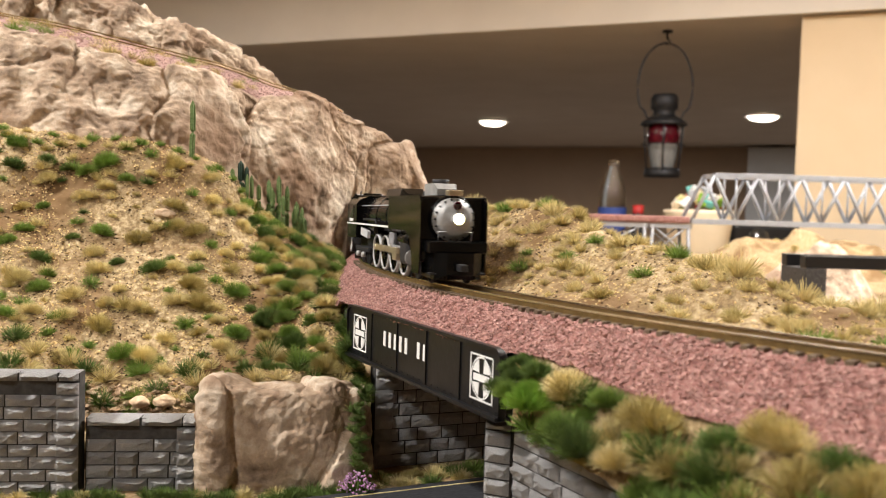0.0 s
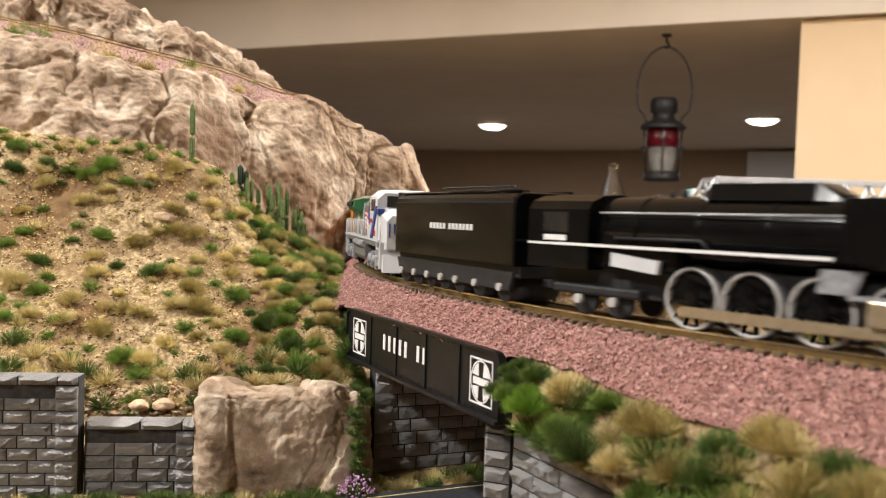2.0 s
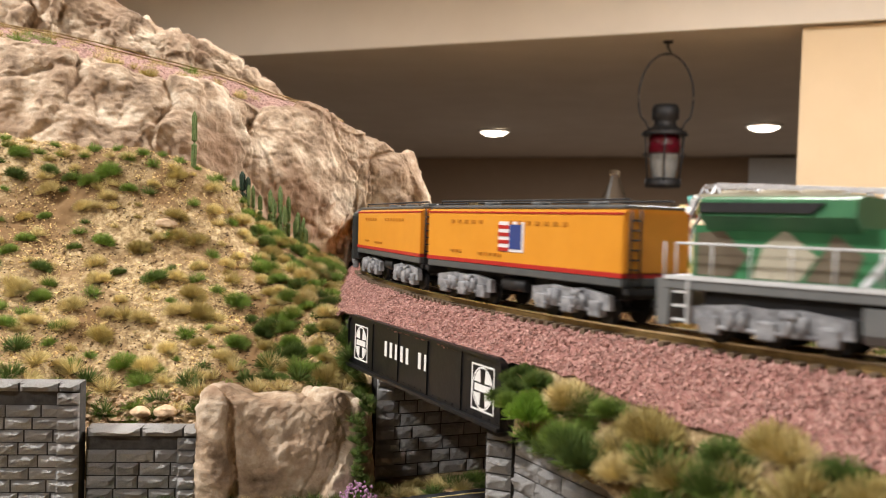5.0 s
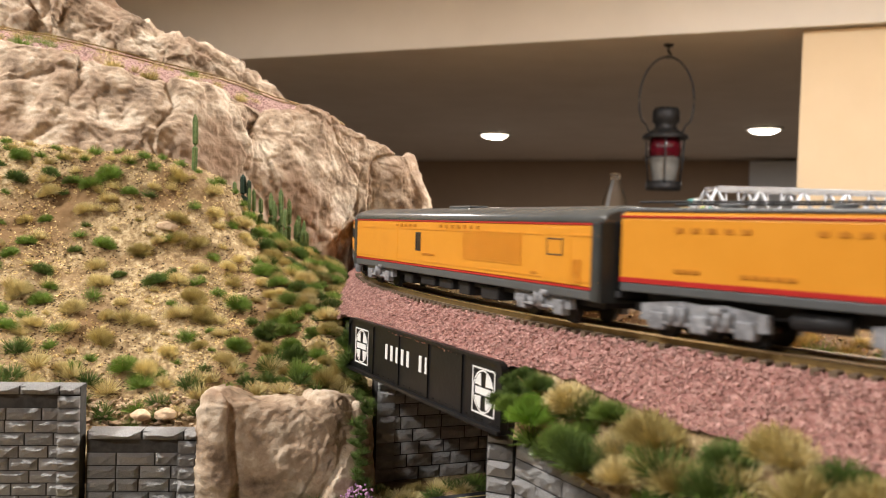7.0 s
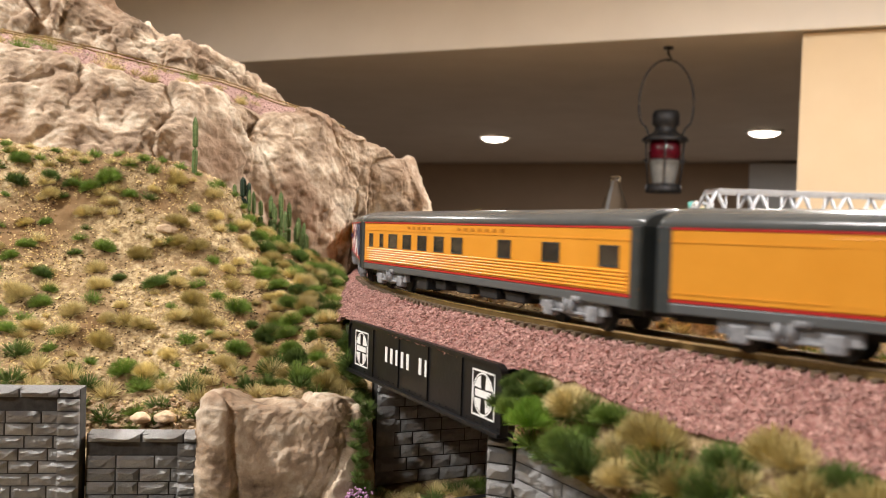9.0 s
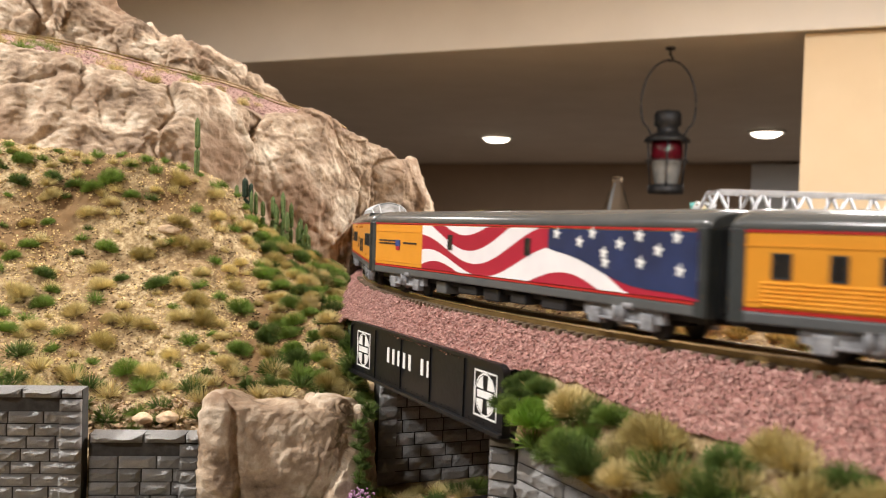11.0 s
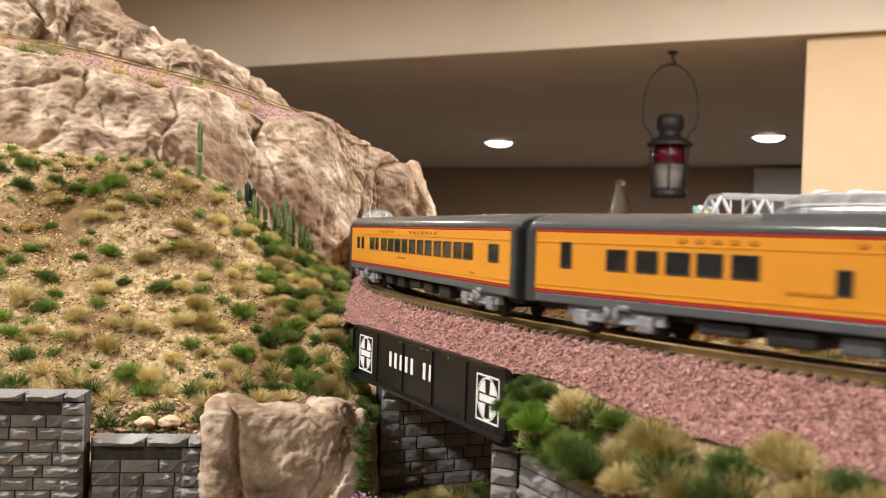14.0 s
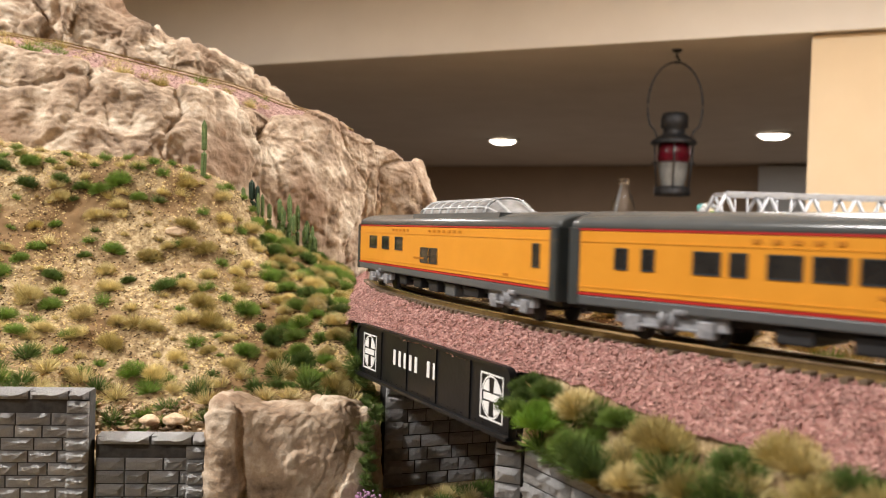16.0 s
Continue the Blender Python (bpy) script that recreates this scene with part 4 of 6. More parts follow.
for i in range(26):
    part("rivet", bm_cyl(0.00018, 0.0003, pose(0.002 + i * (GL - 0.004) / 25, -0.0005, 0.0012, 90), 6), "black", girder)
for cx in (GL * 0.105, GL * 0.905):
    w, hh = 0.0053, 0.0054
    cz = GH * 0.50
    for x0, x1, z0, z1 in ((-w, w, hh - 0.0004, hh), (-w, w, -hh, -hh + 0.0004), (-w, -w + 0.0004, -hh, hh), (w - 0.0004, w, -hh, hh)):
        part("emblem_frame", bm_box(cx + x0, cx + x1, -0.00055, -0.0003, cz + z0, cz + z1), "white", girder)
    b = bmesh.new()
    # disc quarters between the arms of a dark cross
    for sx, sz in itertools.product((-1, 1), (-1, 1)):
        pts = [(0.0010, 0.0012)] + [(0.0042 * math.cos(a), 0.0044 * math.sin(a)) for a in span(0.32, 1.26, 8)]
        vs2 = [b.verts.new((cx + sx * x, -0.00056, cz + sz * z)) for x, z in pts]
        b.faces.new(vs2)
    bmesh.ops.recalc_face_normals(b, faces=b.faces[:])
    r_ = bmesh.ops.extrude_face_region(b, geom=b.faces[:])
    for v in [g for g in r_["geom"] if isinstance(g, bmesh.types.BMVert)]:
        v.co.y += 0.0002
    part("emblem", b, "white", girder)
    rg = bmesh.new()
    for k in range(32):
        a0, a1 = 2 * math.pi * k / 32, 2 * math.pi * (k + 1) / 32
        rg.faces.new([rg.verts.new((cx + m * 0.0048 * math.cos(a), -0.00055, cz + m * 0.0050 * math.sin(a))) for a, m in ((a0, 1), (a1, 1), (a1, 0.92), (a0, 0.92))])
    part("emblem_ring", rg, "white", girder)
    part("emblem_band", bm_box(cx - 0.0036, cx + 0.0036, -0.0006, -0.0003, cz - 0.0008, cz + 0.0008), "white", girder)
x = GL * 0.30
for word in (5, 2):
    for k in range(word):
        part("lettering_block", bm_box(x, x + 0.0016, -0.00055, -0.0003, GH * 0.43, GH * 0.71), "white", girder)
        x += 0.0037
    x += 0.0042

# ---- far side of the layout ----
FAR = 1.0


def truss_span(x0, x1, y, z0, z1, n, name, label):
    t = thing(name, label, "truss bridge")
    k = 0.0022
    for yy in (y - 0.021, y + 0.021):
        part("bottom_chord", bm_box(x0, x1, yy - k, yy + k, z0, z0 + 0.006, 0.0003), "steel", t)
        step = (x1 - x0) / n
        part("top_chord", bm_box(x0 + step * 0.5, x1 - step * 0.5, yy - k, yy + k, z1 - 0.005, z1, 0.0003), "steel", t)
        for i in range(n):
            a, m, c = x0 + i * step, x0 + (i + 0.5) * step, x0 + (i + 1) * step
            part("diagonal", bm_tube([(a, yy, z0 + 0.004), (m, yy, z1 - 0.003)], 0.0022, 6), "steel", t)
            part("diagonal", bm_tube([(m, yy, z1 - 0.003), (c, yy, z0 + 0.004)], 0.0022, 6), "steel", t)
            if i:
                part("post", bm_tube([(a, yy, z0 + 0.004), (a, yy, z1 - 0.003)], 0.0013, 6), "steel", t)
    for i in range(n):
        x = x0 + (i + 0.5) * (x1 - x0) / n
        part("cross_strut", bm_box(x - 0.0015, x + 0.0015, y - 0.021, y + 0.021, z1 - 0.004, z1 - 0.001), "steel", t)
    part("deck", bm_box(x0, x1, y - 0.02, y + 0.02, z0 + 0.001, z0 + 0.0045), "truck_grey", t)
    return t


truss_span(0.288, 0.680, FAR, 0.0165, 0.0750, 8, "truss_bridge", "silver-grey steel truss railway bridge with open diagonals")
structure("far_line", bm_box(-0.05, 0.286, FAR - 0.022, FAR + 0.022, 0.0165, 0.0245, 0.002), "ballast", "far railway line on pink ballast deck", "ballast")
for x0, x1, zt in ((0.17, 0.235, 0.016), (0.245, 0.285, 0.016)):
    tw = thing("trestle_tower", "silver-grey steel trestle tower under the far line", "trestle", "trestle towers")
    for xx, yy in itertools.product((x0, x1), (FAR - 0.018, FAR + 0.018)):
        part("leg", bm_tube([(xx - 0.004 if xx == x0 else xx + 0.004, yy * 1.0, -0.0645), (xx, yy, zt)], 0.0022, 6), "steel", tw)
    for yy in (FAR - 0.018, FAR + 0.018):
        for za, zb in ((-0.06, -0.02), (-0.02, zt - 0.002)):
            part("brace", bm_tube([(x0, yy, za), (x1, yy, zb)], 0.0012, 6), "steel", tw)
            part("brace", bm_tube([(x1, yy, za), (x0, yy, zb)], 0.0012, 6), "steel", tw)
        part("beam", bm_box(x0 - 0.004, x1 + 0.004, yy - 0.002, yy + 0.002, zt - 0.005, zt), "steel", tw)
gb2 = thing("girder_bridge", "plain black girder bridge over a grey stream", "girder bridge")
part("girder", bm_box(0.30, 0.60, 0.700, 0.712, -0.0155, -0.0055, 0.0008), "black", gb2)
part("girder", bm_box(0.30, 0.60, 0.738, 0.750, -0.0155, -0.0055, 0.0008), "black", gb2)
part("pier", bm_box(0.300, 0.318, 0.70, 0.75, -0.0645, -0.0156, 0.001), "mortar", gb2)
structure("stream", bm_grid(lambda u, v: Vector((0.30 + 0.42 * u, 0.62 + 0.16 * v + 0.06 * math.sin(4 * u), -0.0641)), span(0, 1, 30), span(0, 1, 10)), "water", "shallow grey stream on the far layout", "stream")


def heap(name, cx, cy, rx, ry, z0, hh, material, label, category, seed):
    def fn(u, v):
        a, r = 2 * math.pi * u, v
        p = Vector((cx + rx * r * math.cos(a), cy + ry * r * math.sin(a), z0))
        k = max(0.0, 1 - r * r)
        p.z += hh * k * (1 + 0.5 * fbm(p + Vector((seed, 0, 0)), 14, 3)) + 0.004 * fbm(p, 60, 3) * k
        return p
    return tagged(part(name, bm_grid(fn, span(0, 1, 90), span(0.001, 1, 40)), material), label, category, "", "structure")


heap("rock_heap", 0.375, 0.86, 0.075, 0.06, -0.066, 0.052, "rock", "buff rock outcrop behind the black girder", "rock", 1)
heap("rock_heap", 0.52, 0.74, 0.10, 0.09, -0.066, 0.062, "rock", "pale rock bank beside the stream", "rock", 5)
heap("ground_rise", 0.62, 1.45, 0.26, 0.16, -0.066, 0.058, "soil", "low sandy rise with dry grass on the far layout", "mound", 9)
heap("ground_rise", 0.40, 1.42, 0.14, 0.10, -0.066, 0.020, "soil", "low sandy rise with dry grass on the far layout", "mound", 13)
for i in range(46):
    a = rng.uniform(0, 6.28)
    r = rng.random() ** 0.5
    x, y = 0.62 + 0.24 * r * math.cos(a), 1.45 + 0.15 * r * math.sin(a)
    tuft("straw" if rng.random() < 0.7 else "green", (x, y, -0.066 + 0.058 * (1 - r * r)), rng.uniform(1.0, 2.0), (0, 0), False)
for i in range(26):
    a = rng.uniform(0, 6.28)
    r = rng.random() ** 0.5
    tuft("green" if rng.random() < 0.6 else "straw", (0.52 + 0.09 * r * math.cos(a), 0.74 + 0.08 * r * math.sin(a), -0.066 + 0.060 * (1 - r * r)), rng.uniform(0.8, 1.4), (0, 0), False)
carpet()
structure("table_trim", bm_box(-1.28, 0.79, 2.283, 2.31, -0.10, -0.052, 0.002), "wood", "orange-brown wooden edge of the layout table", "trim")

bottle = thing("plastic_bottle", "clear empty plastic water bottle with blue label", "bottle")
bottle.location = (0.417, 2.07, -0.0645)
part("body", bm_lathe([(0.0, 0.001), (0.030, 0.0), (0.033, 0.006), (0.033, 0.125), (0.031, 0.145), (0.022, 0.178), (0.0125, 0.200), (0.0115, 0.212)]), "clear", bottle)
part("label_band", bm_lathe([(0.0334, 0.045), (0.0336, 0.05), (0.0336, 0.105), (0.0334, 0.110)]), "blue", bottle, "blue paper label")
part("cap", bm_lathe([(0.0, 0.222), (0.0118, 0.222), (0.0128, 0.219), (0.0128, 0.209), (0.0112, 0.209)]), "clear", bottle, "clear screw cap")
tub = thing("snack_tub", "cream plastic tub heaped with colourful wrappers", "tub")
tub.location = (0.575, 1.90, -0.0645)
part("bowl", bm_lathe([(0.0, 0.002), (0.052, 0.0), (0.060, 0.01), (0.072, 0.088), (0.077, 0.100), (0.077, 0.107), (0.070, 0.108), (0.066, 0.09), (0.0, 0.088)]), "cream", tub)
for i in range(34):
    a, r = rng.uniform(0, 6.28), 0.056 * rng.random() ** 0.6
    z = 0.106 + 0.050 * (1 - (r / 0.060) ** 2) * rng.uniform(0.75, 1)
    b = bm_box(-0.012, 0.012, -0.008, 0.008, -0.004, 0.004, 0.003)
    b.transform(pose(r * math.cos(a), r * math.sin(a), z, rng.uniform(0, 180), rng.uniform(0, 180), rng.uniform(0, 180)))
    part("wrapper", b, rng.choice(("bright_green", "white", "straw", "water", "red", "cream", "wrap_teal")), tub)
case = thing("black_case", "black plastic case with a round clear cover", "case")
case.location = (0.735, 1.96, -0.0645)
part("shell", bm_box(-0.078, 0.078, -0.035, 0.035, 0, 0.086, 0.014, segs=4), "black", case)
part("cover", bm_lathe([(0.0, 0.016), (0.018, 0.008), (0.027, 0.0)], m=pose(-0.02, -0.041, 0.045, 90)), "window", case)
jar = thing("red_capped_bottle", "small dark bottle with a red cap", "bottle")
jar.location = (0.475, 2.05, -0.0645)
part("body", bm_lathe([(0, 0.001), (0.014, 0), (0.015, 0.004), (0.015, 0.09), (0.010, 0.10)]), "dark", jar)
part("cap", bm_lathe([(0.0125, 0.098), (0.0128, 0.100), (0.0128, 0.116), (0, 0.118)]), "red", jar)
van = thing("toy_car", "tiny silver model car on the far road", "toy car")
van.matrix_world = pose(0.505, 1.55, -0.0645, 0, 0, 20)
part("body", bm_loft([[(x, -0.0055, 0.002), (x, 0.0055, 0.002), (x, 0.0055, z), (x, -0.0055, z)] for x, z in ((-0.014, 0.006), (-0.0135, 0.008), (0.0135, 0.0075), (0.014, 0.005))]), "silver", van)
part("cabin", bm_loft([[(x, -w, 0.0076), (x, w, 0.0076), (x, w * 0.85, z), (x, -w * 0.85, z)] for x, z, w in ((-0.011, 0.008, 0.005), (-0.008, 0.0115, 0.005), (0.003, 0.0115, 0.005), (0.007, 0.008, 0.005))]), "window", van)
for xx, yy in itertools.product((-0.009, 0.009), (-0.0055, 0.0055)):
    part("wheel", bm_cyl(0.0022, 0.0014, pose(xx, yy, 0.0022, 90), 14), "dark", van)

# ---- lantern on its hook ----
lantern = thing("railway_lantern", "old tin railway lantern with red and clear globe", "lantern")
lantern.location = (0.602, 2.34, 0)
part("hook", bm_tube([(0, 0, 0.527), (0, 0, 0.508), (0.008, 0, 0.498), (0, 0, 0.490), (-0.006, 0, 0.496)], 0.0035), "tin", lantern)
part("plate", bm_lathe([(0, 0.520), (0.012, 0.521), (0.014, 0.5265)]), "tin", lantern)
part("bail", bm_tube([(0.074 * math.sin(a) * (1.0 if abs(a) < 2.1 else 0.86), 0, 0.375 + 0.118 * math.cos(a)) for a in span(-2.55, 2.55, 40)], 0.0026), "tin", lantern)
part("chimney", bm_lathe([(0.0, 0.358), (0.030, 0.356), (0.036, 0.346), (0.036, 0.318), (0.028, 0.312), (0.030, 0.300), (0.040, 0.292)]), "tin", lantern)
part("brim", bm_lathe([(0.036, 0.296), (0.058, 0.283), (0.062, 0.274), (0.058, 0.272), (0.040, 0.277)]), "tin", lantern)
part("red_globe", bm_lathe([(0.036, 0.276), (0.042, 0.262), (0.043, 0.240), (0.040, 0.222)]), "red_glass", lantern)
part("clear_globe", bm_lathe([(0.040, 0.2215), (0.038, 0.200), (0.034, 0.176), (0.030, 0.160)]), "frost", lantern)
part("font", bm_lathe([(0.0, 0.132), (0.046, 0.134), (0.048, 0.142), (0.046, 0.158), (0.030, 0.160)]), "tin", lantern)
for k in range(6):
    a = k * math.pi / 3 + 0.3
    part("guard_wire", bm_tube([(0.058 * math.cos(a), 0.058 * math.sin(a), 0.276), (0.054 * math.cos(a), 0.054 * math.sin(a), 0.21), (0.047 * math.cos(a), 0.047 * math.sin(a), 0.15)], 0.0018, 6), "tin", lantern)
part("guard_ring", bm_tube([(0.056 * math.cos(a), 0.056 * math.sin(a), 0.222) for a in span(0, 6.283, 40)], 0.0016, 6), "tin", lantern)

door = thing("door_1", "pale grey door in the far wall", "door", "", "structure")
dq = Vector((2.03, 5.70))
door.matrix_world = pose(dq.x, dq.y, 0, 0, 0, math.degrees(math.atan2(ED.y, ED.x)))
part("leaf", bm_box(0, 0.86, -0.03, 0.0, FLOOR, DROP - 0.02, 0.004), "light_grey", door)
part("door_handle", bm_tube([(0.08, -0.03, -0.45), (0.08, -0.08, -0.45), (0.17, -0.08, -0.45)], 0.01), "tin", door)

# ---- the train ----
SPEED = 0.0830
RIDERS, SPINNERS = [], []


def vehicle(name, label, category, o0, o1, group="cars of the train"):
    t = thing(name, label, category, group)
    RIDERS.append((t, o0, o1))
    return t


def stretch(t, k):
    """Brings a vehicle to its length; turning wheels stay round."""
    for ob in t.children_recursive:
        if ob.name.startswith(("driving_wheel", "spoke", "rim", "flange")):
            continue
        ob.data.transform(Matrix.Diagonal((k, 1, 1, 1)))


def bars(t, x, z, n, w, hh, gap, material, y, skip=()):
    """A row of plain blocks in place of lettering, on the camera's side."""
    for i in range(n):
        if i not in skip:
            part("lettering_block", bm_box(x + i * (w + gap), x + i * (w + gap) + w, -y - 0.00012, -y + 0.0002, z, z + hh), material, t)


def truck(t, x, axles, base, material="truck_grey", r=0.0029, hub=None):
    """A bogie: side frames with journal boxes, springs and brake gear, and its wheels."""
    bm = bmesh.new()
    half = base * (axles - 1) / 2
    for sy in (-1, 1):
        y0, y1 = sorted((sy * 0.0068, sy * 0.0082))
        yo0, yo1 = sorted((sy * 0.0080, sy * 0.0090))
        sec = [(-half - 0.0042, 0.0032), (-half - 0.0040, 0.0064), (-half * 0.5, 0.0074), (0, 0.0070), (half * 0.5, 0.0074), (half + 0.0040, 0.0064), (half + 0.0042, 0.0032), (half * 0.5, 0.0028), (0, 0.0019), (-half * 0.5, 0.0028)]
        b = bmesh.new()
        fa = [b.verts.new((x + px, y0, z)) for px, z in sec]
        fb = [b.verts.new((x + px, y1, z)) for px, z in sec]
        b.faces.new(fa[::-1])
        b.faces.new(fb)
        for i in range(len(sec)):
            j = (i + 1) % len(sec)
            b.faces.new((fa[i], fa[j], fb[j], fb[i]))
        bmesh.ops.recalc_face_normals(b, faces=b.faces[:])
        merge(b, bm)
        for k in range(axles):
            ax = x - half + k * base
            bm_box(ax - 0.0019, ax + 0.0019, min(y0, yo0), max(y1, yo1), 0.0016, 0.0050, 0.0004, bm)
            if k < axles - 1:
                mx = ax + base / 2
                for dx in (-0.0011, 0.0011):
                    bm_cyl(0.0010, 0.0034, Matrix.Translation((mx + dx, sy * 0.0085, 0.0046)), 10, bm=bm)
                bm_box(mx - 0.0022, mx + 0.0022, yo0, yo1, 0.0026, 0.0034, 0.0002, bm)
        bm_tube([(x - half - 0.002, sy * 0.0086, 0.0030), (x + half + 0.002, sy * 0.0086, 0.0030)], 0.0004, 6, bm)
        bm_cyl(0.0009, 0.003, pose(x + half * 0.4, sy * 0.0088, 0.0062, 0, 90), 8, bm=bm)
    bm_box(x - 0.003, x + 0.003, -0.0068, 0.0068, 0.0040, 0.0062, bm=bm)
    tr = part("truck", bm, material, t)
    for k in range(axles):
        ax = x - half + k * base
        w = bmesh.new()
        for sy in (-1, 1):
            bm_cyl(r, 0.0012, pose(ax, sy * 0.0048, r, 90), 20, bm=w)
            bm_cyl(r + 0.0004, 0.0003, pose(ax, sy * 0.0042, r, 90), 20, bm=w)
        bm_cyl(0.0006, 0.010, pose(ax, 0, r, 90), 8, bm=w)
        part("wheel", w, "dark", tr)
        if hub:
            for sy in (-1, 1):
                part("axle_cap", bm_cyl(0.0009, 0.0006, pose(ax, sy * 0.0092, 0.0031, 90), 12), hub, tr, "white axle cap")
    return tr


def coupler(t, x, s):
    part("coupler", bm_box(min(x, x + s * 0.0048), max(x, x + s * 0.0048), -0.0011, 0.0011, 0.0042, 0.0062, 0.0003), "dark", t)


HW = 0.0094


def pane(t, x0, x1, z0, z1, both=True, y=HW, frame_="end_grey"):
    for sy in ((-1, 1) if both else (-1,)):
        a, b = sorted((sy * (y - 0.0004), sy * (y + 0.00005)))
        w = part("window", bm_box(x0, x1, a, b, z0, z1), "window", t)
        c, d = sorted((sy * (y - 0.0002), sy * (y + 0.00022)))
        k = 0.00028
        fm = bm_box(x0 - k, x1 + k, c, d, z1, z1 + k)
        bm_box(x0 - k, x1 + k, c, d, z0 - k, z0, bm=fm)
        bm_box(x0 - k, x0, c, d, z0, z1, bm=fm)
        bm_box(x1, x1 + k, c, d, z0, z1, bm=fm)
        part("window_frame", fm, frame_, w)


def roof_section(x, hw, z0, z1, n=12, k=1.0):
    pts = [(x, hw * math.cos(a), z0 + (z1 - z0) * math.sin(a) ** 0.8 * k if math.sin(a) > 0 else z0) for a in span(0, math.pi, n)]
    return pts


def passenger_car(label, o0, o1, windows, doors=(), extra=None, name="passenger_car"):
    t = vehicle(name, label, "passenger car", o0, o1)
    L = o1 - o0
    e = L / 2 + 0.0000
    part("body", bm_box(-e, e, -HW, HW, 0.0086, 0.0214, 0.0001, segs=1), "yellow", t, "glossy yellow painted car sides")
    part("skirt", bm_box(-e, e, -HW - 0.00005, HW + 0.00005, 0.0058, 0.0080, 0.0004), "grey", t, "grey painted skirt")
    for z0, z1 in ((0.0080, 0.0085), (0.0215, 0.0219)):
        part("stripe", bm_box(-e, e, -HW - 0.00012, HW + 0.00012, z0, z1), "red", t, "thin red stripe")
    rf = bm_loft([roof_section(x, HW + 0.0001 if abs(x) < e else HW - 0.0008, 0.0219, z) for x, z in ((-e - 0.0004, 0.0248), (-e, 0.0255), (-e + 0.002, 0.0258), (e - 0.002, 0.0258), (e, 0.0255), (e + 0.0004, 0.0248))], smooth=True)
    part("roof", rf, "roof_grey", t, "semi-gloss grey rounded roof")
    for k in (0.0096, 0.0191):
        part("side_rib", bm_box(-e, e, -HW - 0.00015, HW + 0.00015, k, k + 0.0003), "yellow", t)
    for s in (-1, 1):
        a, b = sorted((s * e, s * (e + 0.0005)))
        part("end_wall", bm_box(a, b, -HW + 0.0001, HW - 0.0001, 0.0056, 0.0222, 0.0004), "end_grey", t, "dark grey end wall")
        a, b = sorted((s * (e - 0.0026), s * (e + 0.0001)))
        part("end_band", bm_box(a, b, -HW - 0.0002, HW + 0.0002, 0.0057, 0.0221, 0.0002, segs=1), "end_grey", t, "dark grey vestibule band")
        a, b = sorted((s * (e + 0.0005), s * (e + 0.0009)))
        part("diaphragm", bm_box(a, b, -0.0056, 0.0056, 0.0062, 0.0225, 0.0006), "dark", t, "dark corridor connection")
        coupler(t, s * (e + 0.001), s)
    rr = random.Random(int(o0 * 1000))
    part("underframe", bm_box(-e + 0.002, e - 0.002, -0.006, 0.006, 0.0042, 0.0055), "dark", t)
    for k in range(5):
        x = -0.032 + 0.0135 * k
        part("equipment_box", bm_box(x, x + rr.uniform(0.006, 0.0105), -0.0078, 0.0078, rr.uniform(0.0018, 0.0030), 0.0054, 0.0004), "dark" if rr.random() < 0.9 else "grey", t)
    for x in (-L / 2 + 0.024, L / 2 - 0.024):
        truck(t, x, 2, 0.0165)
    for w in windows:
        pane(t, *w)
    for x0, x1 in doors:
        for sy in (-1, 1):
            a, b = sorted((sy * (HW - 0.0001), sy * (HW + 0.0001)))
            part("door", bm_box(x0, x1, a, b, 0.0088, 0.0208, 0.0001), "yellow", t)
    bars(t, -0.036, 0.0199, 5, 0.0017, 0.0008, 0.0020, "faded_print", HW + 0.0001)
    bars(t, -0.002, 0.0199, 7, 0.0017, 0.0008, 0.0022, "faded_print", HW + 0.0001)
    bars(t, -0.014, 0.0116, 5, 0.0014, 0.0006, 0.0004, "faded_print", HW + 0.0001)
    bars(t, 0.050, 0.0100, 2, 0.0012, 0.0006, 0.0004, "faded_print", HW + 0.0001)
    if extra:
        extra(t)
    return t


def dome(t, x0=-0.019, x1=0.043):
    """Glazed roof dome with silver ribs."""
    hw, z0, z1 = 0.0072, 0.0236, 0.0298

    def sec(x, k):
        return [(x, hw * (0.85 + 0.15 * k) * math.cos(a), z0 + (z1 - z0) * k * max(0, math.sin(a)) ** 0.7) for a in span(0, math.pi, 14)]
    xs_ = [(x0, 0.35), (x0 + 0.002, 0.75), (x0 + 0.0045, 0.97), (x0 + 0.008, 1.0), (x1 - 0.013, 1.0), (x1 - 0.009, 0.93), (x1 - 0.003, 0.45), (x1, 0.12)]
    d = part("dome", bm_loft([sec(x, k) for x, k in xs_], smooth=True), "dome_glass", t, "tinted glazed observation dome")
    part("dome_base", bm_loft([[(x, y, z) for y, z in ((-0.0084, 0.0230), (0.0084, 0.0230), (0.0078, 0.0256), (-0.0078, 0.0256))] for x in (x0 - 0.001, x1 + 0.001)]), "roof_grey", t)
    for x in span(x0 + 0.0065, x1 - 0.010, 8):
        part("dome_rib", bm_tube([(p[0], p[1] * 1.01, p[2] + 0.00008) for p in sec(x, 0.985)], 0.00032, 6), "silver", d, "silver dome rib")
    for a in (0.45, 1.0, 2.14, 2.69):
        part("dome_bar", bm_tube([(x, hw * (0.85 + 0.15 * k) * math.cos(a) * 1.01, z0 + (z1 - z0) * k * math.sin(a) ** 0.7 + 0.00006) for x, k in xs_], 0.00028, 6), "silver", d)


